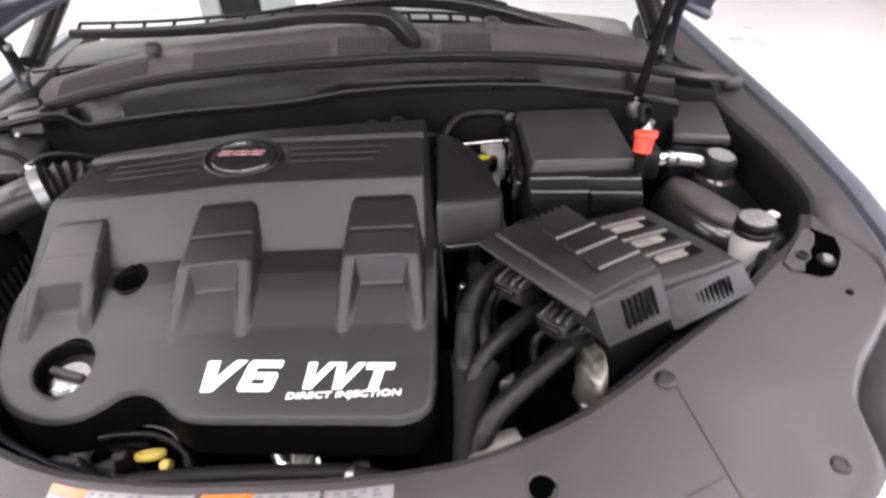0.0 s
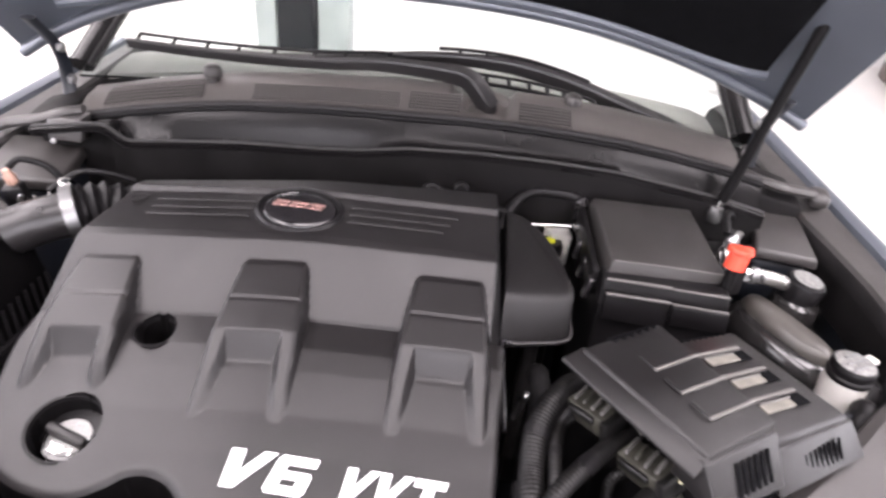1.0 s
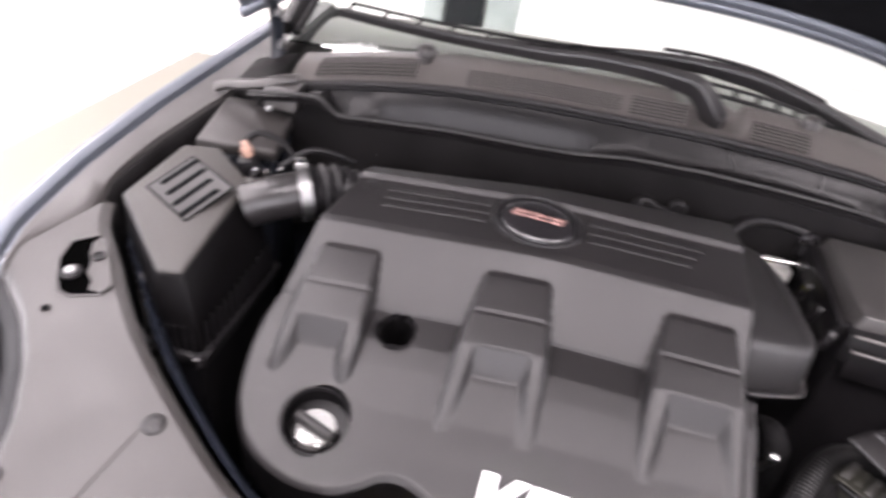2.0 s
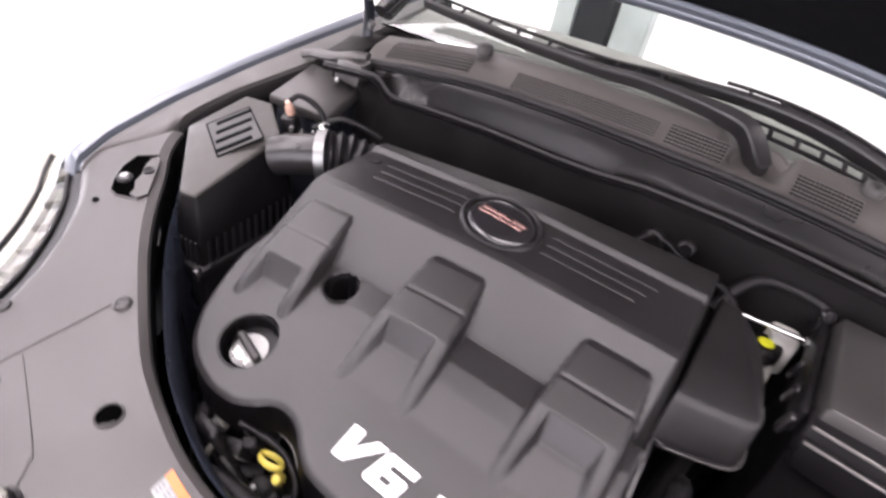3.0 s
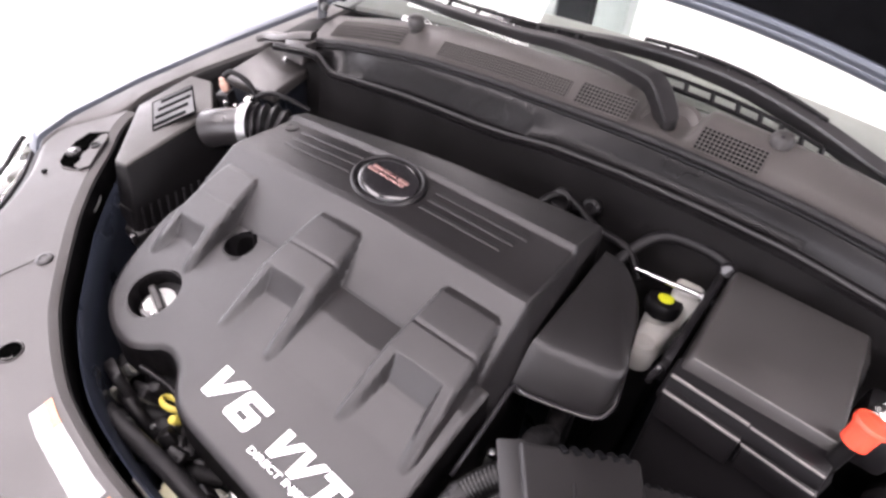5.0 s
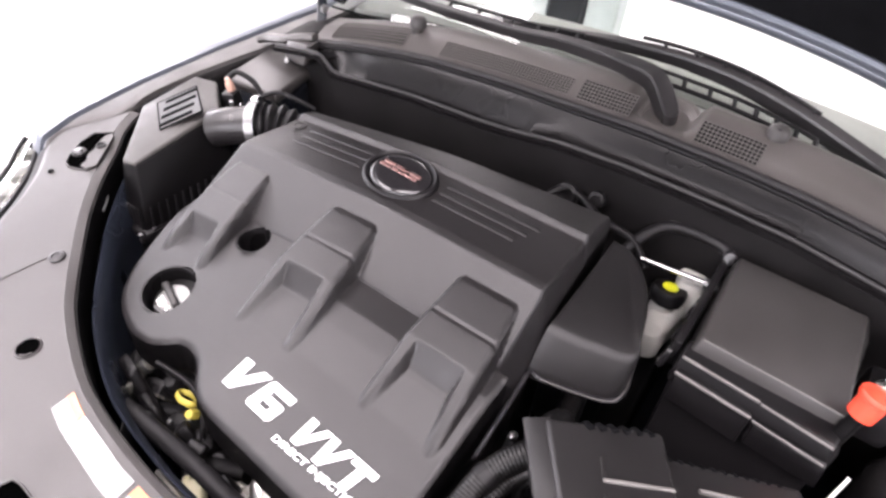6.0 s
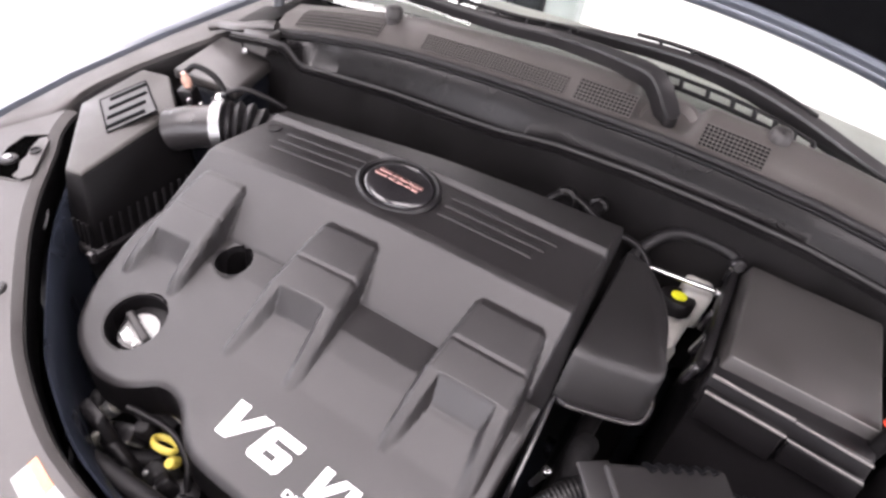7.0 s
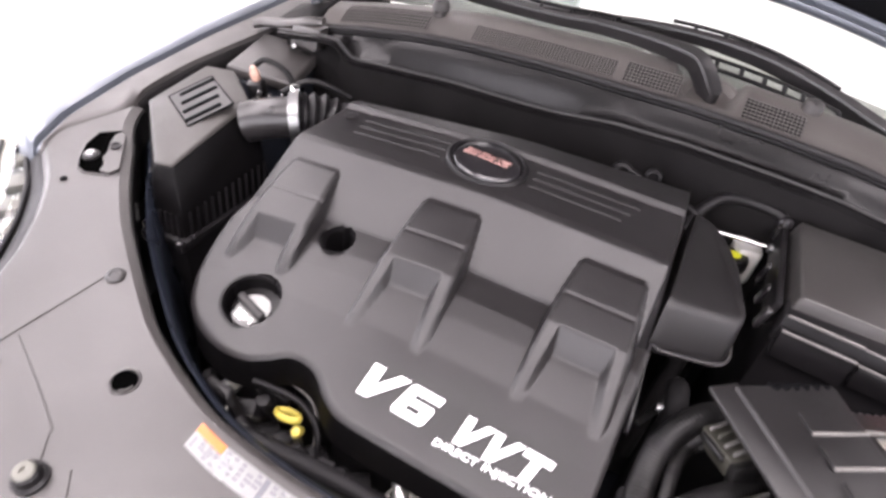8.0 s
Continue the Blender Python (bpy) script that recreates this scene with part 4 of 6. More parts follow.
def engine_cover():
    """A moulded shell: a fine height field inside the outline, a rounded rim and a skirt."""
    t = thing("engine_cover", "dark grey moulded plastic V6 engine cover", "engine cover")
    step = 0.0023
    line = [Vector((p.x, p.y)) for p in curve_points([(x, y, 0) for x, y in OUT], 10)]
    back = [Vector((0.238 + (OUT[0][0] - 0.238) * i / 60, 0.244 + (OUT[0][1] - 0.244) * i / 60)) for i in range(1, 60)]
    ring = line + back
    px = np.array([p.x for p in ring])
    py = np.array([p.y for p in ring])
    qx, qy = np.roll(px, -1), np.roll(py, -1)

    def inside_and_gap(x, y):
        cross = ((py > y) != (qy > y)) & (x < (qx - px) * (y - py) / (qy - py + 1e-12) + px)
        dx, dy = qx - px, qy - py
        s = np.clip(((x - px) * dx + (y - py) * dy) / (dx * dx + dy * dy + 1e-12), 0, 1)
        d2 = (px + s * dx - x) ** 2 + (py + s * dy - y) ** 2
        i = int(d2.argmin())
        return cross.sum() % 2 == 1, math.sqrt(d2[i]), (px[i] + s[i] * dx[i], py[i] + s[i] * dy[i])

    b = bmesh.new()
    nx, ny = int(0.70 / step), int(0.59 / step)
    grid = {}
    for i in range(nx):
        for j in range(ny):
            x, y = -0.43 + i * step, -0.325 + j * step
            inside, gap, near = inside_and_gap(x, y)
            if not inside and gap > step * 0.55:
                continue
            if not inside or gap < step * 0.5:
                x, y = near
                gap = 0.0
            for hx, hy, r in HOLES:
                d = math.hypot(x - hx, y - hy)
                if abs(d - r) < step * 0.72:
                    x, y = hx + (x - hx) * r / d, hy + (y - hy) * r / d
            soft = 0.009 if y < -0.2 else 0.008 if y < -0.06 else 0.005
            e = min(1.0, gap / soft)
            drop = 0.6 * soft * (1 - e) ** 2
            grid[i, j] = b.verts.new((x, y, cover_z(x, y) - drop))
    for i, j in ((i, j) for i in range(-1, nx) for j in range(-1, ny)):
        q = [grid.get((i, j)), grid.get((i + 1, j)), grid.get((i + 1, j + 1)), grid.get((i, j + 1))]
        q = [w for w in q if w]
        if len(q) < 3:
            continue
        mx, my = sum(w.co.x for w in q) / len(q), sum(w.co.y for w in q) / len(q)
        if my < -0.047 and any(math.hypot(mx - hx, my - hy) < r - step * 0.2 for hx, hy, r in HOLES):
            continue
        b.faces.new(q)
    bmesh.ops.delete(b, geom=[v for v in b.verts if not v.link_faces], context="VERTS")
    rim = [e for e in b.edges if len(e.link_faces) == 1]
    skirt = bmesh.new()
    made = {}
    for e in rim:
        q = []
        for v in e.verts:
            if v not in made:
                made[v] = (skirt.verts.new(v.co), skirt.verts.new(v.co - Vector((0, 0, 0.012))), skirt.verts.new(v.co - Vector((0, 0, 0.060 if v.co.y < -0.24 else 0.085))))
            q.append(made[v])
        skirt.faces.new((q[0][0], q[1][0], q[1][1], q[0][1]))
        skirt.faces.new((q[0][1], q[1][1], q[1][2], q[0][2]))
    bmesh.ops.recalc_face_normals(b, faces=b.faces)
    bmesh.ops.recalc_face_normals(skirt, faces=skirt.faces)
    part("shell", b, PLASTIC, t, smooth=35)
    # side wall darker than the shell, with its shade in the colour
    part("skirt", skirt, SKIRT, t, "lower edge of the cover, shaded near-black")
    return t


COVER = engine_cover()


def lettering(text, x0, x1, y0, y1, parent, bold, shear=0.28, up=0.0009, turn=-0.045):
    """Flat letters laid on the cover, between x0 and x1, y0 and y1."""
    cu = bpy.data.curves.new("letters", "FONT")
    cu.body, cu.offset, cu.shear, cu.extrude, cu.space_character = text, bold, shear, 0.0, 1.02
    ob = new("letters", cu)
    me = bpy.data.meshes.new_from_object(ob.evaluated_get(bpy.context.evaluated_depsgraph_get()))
    bpy.data.objects.remove(ob)
    b = bmesh.new()
    b.from_mesh(me)
    bpy.data.meshes.remove(me)
    xs, ys = [v.co.x for v in b.verts], [v.co.y for v in b.verts]
    for v in b.verts:
        x = x0 + (x1 - x0) * (v.co.x - min(xs)) / (max(xs) - min(xs))
        y = y0 + (y1 - y0) * (v.co.y - min(ys)) / (max(ys) - min(ys)) + turn * (x + 0.075)
        v.co = (x, y, cover_z(x, y) + up)
    low = bmesh.ops.extrude_face_region(b, geom=b.faces[:])
    for v in low["geom"]:
        if isinstance(v, bmesh.types.BMVert):
            v.co.z -= 0.0007
    bmesh.ops.recalc_face_normals(b, faces=b.faces)
    return part("lettering", b, WHITE_INK, parent, "white printed lettering", smooth=0)


lettering("DIRECT INJECTION", 0.050, 0.202, -0.2745, -0.2640, COVER, 0.018, 0.12, 0.0012, 0.0)

# block letters as outlines in a unit box
GLYPHS = {
    "V": [[(0, 1), (0.32, 1), (0.42, 0.42), (0.76, 1), (1.06, 1), (0.48, 0), (0.18, 0)]],
    "6": [[(0.10, 1), (0.02, 0.88), (0.0, 0.10), (0.08, 0), (0.31, 0), (0.31, 1)], [(0.31, 1), (0.31, 0.77), (1.0, 0.77), (1.0, 1)], [(0.31, 0.60), (0.31, 0.40), (0.70, 0.40), (0.94, 0.60)], [(0.31, 0.22), (0.31, 0), (0.92, 0), (0.70, 0.22)], [(0.94, 0.60), (0.70, 0.40), (0.70, 0.22), (0.92, 0.0), (1.0, 0.10), (1.0, 0.52)]],
    "T": [[(0.0, 1), (0.0, 0.76), (1.0, 0.76), (1.0, 1)], [(0.34, 0.76), (0.34, 0), (0.68, 0), (0.68, 0.76)]],
}


def block_letters(text, spots, y0, y1, lean):
    """White italic block letters laid on the cover; spots: x and width of each."""
    for ch, (x0, w) in zip(text, spots):
        b = bmesh.new()
        for poly in GLYPHS[ch]:
            pts = []
            for u, v in poly:
                x = x0 + w * u + lean * (v - 0.5)
                y = y0 + (y1 - y0) * v - 0.045 * (x + 0.075)
                pts.append((x, y))
            lo = [b.verts.new((x, y, cover_z(x, y) + 0.0002)) for x, y in pts]
            hi = [b.verts.new((x, y, cover_z(x, y) + 0.0010)) for x, y in pts]
            b.faces.new(hi)
            for i in range(len(pts)):
                j = (i + 1) % len(pts)
                b.faces.new((lo[i], lo[j], hi[j], hi[i]))
        bmesh.ops.recalc_face_normals(b, faces=b.faces)
        part("letter", b, WHITE_INK, COVER, "white printed letter", smooth=0)


block_letters("V6", ((-0.070, 0.052), (-0.012, 0.047)), -0.2565, -0.2145, 0.012)
block_letters("VVT", ((0.070, 0.0365), (0.1095, 0.0365), (0.1505, 0.037)), -0.2525, -0.2165, 0.011)


def badge():
    t = part("badge_ring", lathe([(0.0, -0.016), (1.04, -0.016), (1.04, 0.002), (0.97, 0.0055), (0.90, 0.003), (0.89, -0.002)], 56, pose(-0.068, 0.107, 1.0945, 13, 0, -3) @ Matrix.Diagonal((0.065, 0.050, 1, 1))), BLACK, COVER, "raised oval ring round the badge")
    d = part("badge", lathe([(0.9, -0.0015), (0.87, 0.0018), (0.82, 0.0038), (0.75, 0.0054), (0.62, 0.0068), (0.45, 0.0078), (0.25, 0.0084), (0.0, 0.0086)], 56, pose(-0.068, 0.107, 1.0955, 13, 0, -3) @ Matrix.Diagonal((0.063, 0.048, 1, 1))), GLOSS, t, "glossy black domed oval badge")
    # plain blocks in place of the maker's letters
    m = pose(-0.068, 0.107, 1.1036, 13, 0, -3)
    for x, w in ((-0.0265, 0.022), (0.0, 0.026), (0.0265, 0.022)):
        part("badge_block", rbox((w, 0.0056, 0.004), 0.0008, 1, m @ pose(x + 0.001, 0.0042, 0.0)), PINK, d)
        part("badge_block", rbox((w, 0.0056, 0.004), 0.0008, 1, m @ pose(x - 0.002, -0.0034, 0.0)), PINK, d)


badge()
for gy in (0.134, 0.114, 0.094):
    for x0, x1 in ((-0.300, -0.142), (0.008, 0.172 - (0.134 - gy) * 0.5)):
        z0, z1 = cover_z(x0, gy), cover_z(x1, gy)
        part("rib", tube([(x0, gy, z0 - 0.0005), (x0 + 0.006, gy, z0 + 0.001), (x1 - 0.006, gy, z1 + 0.001), (x1, gy, z1 - 0.0005)], 0.0038, 10, 1, flat=0.45, straight=True), FUSE_LID, COVER)
part("round_mark", lathe([(0.013, 0), (0.0135, 0.0012), (0.0115, 0.0014), (0.011, 0.0004), (0.0, 0.0004)], 24, pose(-0.331, 0.136, cover_z(-0.331, 0.136) + 0.0003, 3, -5, 0)), PLASTIC, COVER)
for hx, hy, r in HOLES:
    zz = cover_z(hx, hy)
    # wall of the opening
    part("hole_wall", lathe([(r - 0.0005, -0.06), (r - 0.0005, -0.006), (r, 0.0), (r + 0.004, 0.0)], 40, pose(hx, hy, zz - 0.0006, 15 if r > 0.03 else 5, 6 if r > 0.03 else 0, 0), caps=False), BLACK, COVER)
    part("hole_floor", lathe([(r + 0.002, -0.075), (r + 0.002, -0.073), (0, -0.073)], 30, pose(hx, hy, zz)), FELT, COVER, "dark hollow below the opening")


def oil_cap():
    hx, hy, r = HOLES[0]
    t = thing("oil_filler_cap", "black oil filler cap with a raised grip and white print", "oil cap", at=(hx - 0.003, hy + 0.003, cover_z(hx, hy) - 0.025))
    t.rotation_euler = (radians(10), radians(4), radians(-17))
    part("disc", lathe([(0.0325, -0.045), (0.0325, -0.002), (0.030, 0.002), (0, 0.0025)], 40), TANK, t)
    # grip coloured lighter than the black cap, as if lit
    part("grip", rbox((0.058, 0.012, 0.017), 0.004, 3, pose(0, 0, 0.009)), RECESS, t, "grip in a lit grey")
    # glare on the upper half, painted as a pale half-disc
    half = [(0.0265 * math.cos(a), 0.0265 * math.sin(a)) for a in (math.pi * (0.09 + 0.82 * k / 16) for k in range(17))]
    part("print", prism(half, 0.0024, 0.0034, 0.0), CAP_GLARE, t, "pale half-disc for the glare on the cap", smooth=0)
    part("print", prism([(x * 0.92, -y * 0.92) for x, y in half][::-1], 0.0024, 0.0030, 0.0), CAP_PRINT, t, "worn grey half of the print", smooth=0)
    # an oil can pictured with plain bars
    for x, y, w, h, a in ((-0.002, -0.0165, 0.018, 0.0062, 0), (0.011, -0.0135, 0.012, 0.0022, 30), (-0.012, -0.0135, 0.006, 0.002, -35), (-0.002, -0.0122, 0.010, 0.0016, 0), (0.0175, -0.0165, 0.0025, 0.004, 0), (-0.004, -0.0222, 0.014, 0.002, 0)):
        part("print", rbox((w, h, 0.0010), 0.0, 1, pose(x, y, 0.0032, 0, 0, a)), WHITE_INK, t)
    part("neck", lathe([(0.030, -0.10), (0.030, -0.04)], 24), BLACK, t)


oil_cap()

# ---- things in the engine bay ----
def engine():
    """The dark engine body under the cover and round it."""
    t = thing("engine", "dark engine block below its cover", "engine")
    part("block", solid([(-0.34, -0.22, 0.36), (0.22, -0.25, 0.36), (0.22, 0.2, 0.36), (-0.34, 0.18, 0.36)], [(-0.33, -0.20, 0.90), (0.22, -0.23, 0.89), (0.22, 0.2, 0.98), (-0.33, 0.17, 0.98)], 0.02, 2), BLACK, t)
    part("bracket", rbox((0.08, 0.03, 0.12), 0.008, 2, pose(-0.24, -0.24, 0.76, 0, 20, 10)), BLACK, t)
    for x, y, z, r in ((-0.105, -0.292, 0.775, 0.024), (-0.06, -0.292, 0.77, 0.018), (0.05, -0.29, 0.79, 0.02), (0.14, -0.295, 0.80, 0.016), (-0.21, -0.26, 0.80, 0.014)):
        part("plug", lathe([(r, -0.03), (r, 0.015), (r * 0.7, 0.022), (0, 0.024)], 18, pose(x, y, z, 20, 0, 0)), BLACK, t)
    for x, y, z in ((0.028, -0.288, 0.815), (0.085, -0.298, 0.81)):
        part("fitting", lathe([(0.013, -0.02), (0.014, 0.0), (0.010, 0.006), (0.010, 0.02), (0, 0.022)], 12, pose(x, y, z, -50, 0, 40)), CHROME, t, "bright metal fitting")


engine()


def plenum():
    """Rounded intake housing beside the cover."""
    t = thing("intake_housing", "smooth dark plastic intake housing beside the engine cover", "intake housing")
    ring = [(0.252, 0.233), (0.285, 0.236), (0.322, 0.21), (0.347, 0.17), (0.362, 0.12), (0.370, 0.090), (0.364, 0.062), (0.34, 0.043), (0.272, 0.012), (0.252, 0.007)]
    top_z = lambda x, y: 1.034 + 0.17 * (y - 0.03) - 0.28 * (x - 0.265)
    pts = [(p.x, p.y) for p in curve_points([(x, y, 0) for x, y in ring], 4)]
    cx, cy = 0.29, 0.13
    levels = []
    for shrink, dz, back in ((0.0, -0.075, 0.0), (0.001, -0.062, 0.0), (0.002, -0.054, 0.001), (0.003, -0.012, 0.024), (0.005, -0.005, 0.028), (0.009, -0.0012, 0.033), (0.015, 0.0, 0.040)):
        levels.append([(x + (cx - x) / 0.09 * shrink * 0.8, y + (cy - y) / 0.11 * shrink + back * smoothstep(0.13, 0.03, y), top_z(x, y) + dz) for x, y in pts])
    b = bmesh.new()
    rings = [[b.verts.new(p) for p in lv] for lv in levels]
    for u, v in zip(rings, rings[1:]):
        for i in range(len(u) - 1):
            b.faces.new((u[i], u[i + 1], v[i + 1], v[i]))
        b.faces.new((u[-1], u[0], v[0], v[-1]))
    b.faces.new(rings[-1])
    b.faces.new(rings[0][::-1])
    bmesh.ops.recalc_face_normals(b, faces=b.faces)
    part("housing", b, FUSE_LID, t, smooth=38)
    lip = [(x * 1.004, y - 0.003, top_z(x, y) - 0.064) for x, y in pts]
    part("lip", tube([(0.262, -0.13, 0.93), (0.258, -0.04, 0.955), (0.256, 0.008, 0.968)] + lip[::-1][4:32:3], 0.004, 8, 3), GLOSS, t, "glossy lower lip")
    # highlight on the lip, drawn as a thin pale tube
    part("edge", tube([Vector(p) + Vector((0, -0.0035, 0.0025)) for p in lip[::-1][4:32:3]], 0.0011, 6, 3), DARK_RIDGE, t, "pale highlight along the lip")
    part("support", tube([(0.315, 0.09, 0.98), (0.31, 0.06, 0.86), (0.305, 0.03, 0.70)], 0.014, 12, 4), PLASTIC, t)
    part("stay", tube([(0.305, 0.1, 0.97), (0.30, 0.12, 0.60), (0.30, 0.12, 0.345)], 0.02, 10, 4), BLACK, t)


plenum()


def battery():
    t = thing("battery_box", "black plastic battery box with a domed lid", "battery box")
    part("box", solid([(0.418, 0.10, 0.345), (0.61, 0.09, 0.345), (0.63, 0.30, 0.345), (0.42, 0.31, 0.345)], [(0.413, 0.108, 1.0), (0.603, 0.085, 1.005), (0.616, 0.32, 1.02), (0.41, 0.33, 1.02)], 0.008, 2), BLACK, t)
    part("lid", solid([(0.413, 0.126, 1.005), (0.604, 0.118, 1.005), (0.612, 0.318, 1.03), (0.408, 0.328, 1.03)], [(0.424, 0.134, 1.054), (0.601, 0.126, 1.054), (0.592, 0.312, 1.074), (0.417, 0.320, 1.073)], 0.004, 2), BATTERY_LID, t, "satin black lid")
    part("rim", solid([(0.408, 0.106, 0.985), (0.606, 0.080, 0.99), (0.618, 0.12, 1.0), (0.409, 0.14, 1.0)], [(0.412, 0.114, 1.030), (0.602, 0.090, 1.036), (0.606, 0.13, 1.038), (0.412, 0.148, 1.034)], 0.004, 2), BLACK, t)
    part("tab", solid([(0.418, 0.094, 0.965), (0.515, 0.082, 0.967), (0.515, 0.10, 0.967), (0.418, 0.11, 0.965)], [(0.416, 0.102, 1.012), (0.515, 0.090, 1.014), (0.515, 0.112, 1.016), (0.416, 0.122, 1.014)], 0.003, 2), BLACK, t)
    part("rail", solid([(0.52, 0.082, 0.975), (0.607, 0.071, 0.978), (0.607, 0.085, 0.98), (0.52, 0.095, 0.978)], [(0.52, 0.088, 1.008), (0.605, 0.078, 1.011), (0.605, 0.092, 1.014), (0.52, 0.10, 1.012)], 0.003, 2), BLACK, t)
    # highlights painted as pale lines on the two ledges, broken where the tab ends
    for z, k in ((1.033, 0.0), (1.013, -0.012)):
        part("ridge", tube([(0.416, 0.110 + k, z), (0.515, 0.0995 + k, z + 0.0022)], 0.0024, 8, 3), RIB, t, "ridge in a pale tone")
        part("ridge", tube([(0.517, 0.0985 + k, z + 0.001), (0.600, 0.086 + k, z + 0.004)], 0.0016, 8, 3), RIB, t, "ridge in a pale tone")
    # highlight on the lid's front edge, drawn as a thin pale tube
    part("lid_edge", tube([(0.428, 0.1345, 1.0535), (0.515, 0.130, 1.0545), (0.598, 0.1265, 1.0535)], 0.0012, 6, 3), DARK_RIDGE, t, "pale highlight along the lid edge")
    part("flange", rbox((0.012, 0.19, 0.05), 0.004, 2, pose(0.402, 0.225, 1.02, 6, 0, 0)), BLACK, t)
    for y in (0.13, 0.19, 0.25):
        part("clip", rbox((0.01, 0.016, 0.04), 0.003, 1, pose(0.395, y, 1.0, 0, 10, 0)), GLOSS, t)


battery()


def terminal():
    t = thing("red_terminal_cap", "bright red plastic cap over the jump terminal", "terminal cap", at=(0.609, 0.128, 1.088))
    t.rotation_euler = (radians(-8), radians(10), radians(20))
    part("cap", lathe([(0.0150, -0.020), (0.0158, 0.0), (0.0158, 0.005), (0.0192, 0.007), (0.0198, 0.011), (0.0185, 0.014), (0.0155, 0.0135), (0.010, 0.0165), (0, 0.0175)], 36), RED, t)
    part("hinge_tab", rbox((0.013, 0.011, 0.005), 0.002, 2, pose(0.024, 0.008, 0.012)), RED, t)
    part("post", lathe([(0.009, -0.08), (0.009, -0.016)], 12), SKIRT, t)
    c = thing("cable_clamp", "bright metal cable clamp beside the battery", "clamp")
    for p, r in (((0.630, 0.215, 1.045), 0.011), ((0.650, 0.235, 1.055), 0.009), ((0.636, 0.19, 1.04), 0.008)):
        part("nut", lathe([(r, -0.012), (r, 0.006), (r * 0.6, 0.01), (r * 0.6, 0.024), (0, 0.025)], 6, pose(*p, 10, 12, 0)), CHROME, c)
    part("strap", tube([(0.622, 0.17, 1.035), (0.632, 0.21, 1.05), (0.655, 0.25, 1.06), (0.675, 0.29, 1.05)], 0.009, 8, 5, flat=0.35), CHROME, c)
    part("base", rbox((0.05, 0.09, 0.06), 0.01, 2, pose(0.642, 0.225, 1.01)), BLACK, c)
    part("cable", tube([(0.645, 0.255, 1.06), (0.655, 0.30, 1.075), (0.69, 0.35, 1.05), (0.72, 0.38, 0.98)], 0.007, 10, 6), RUBBER, c, "black cable")


terminal()


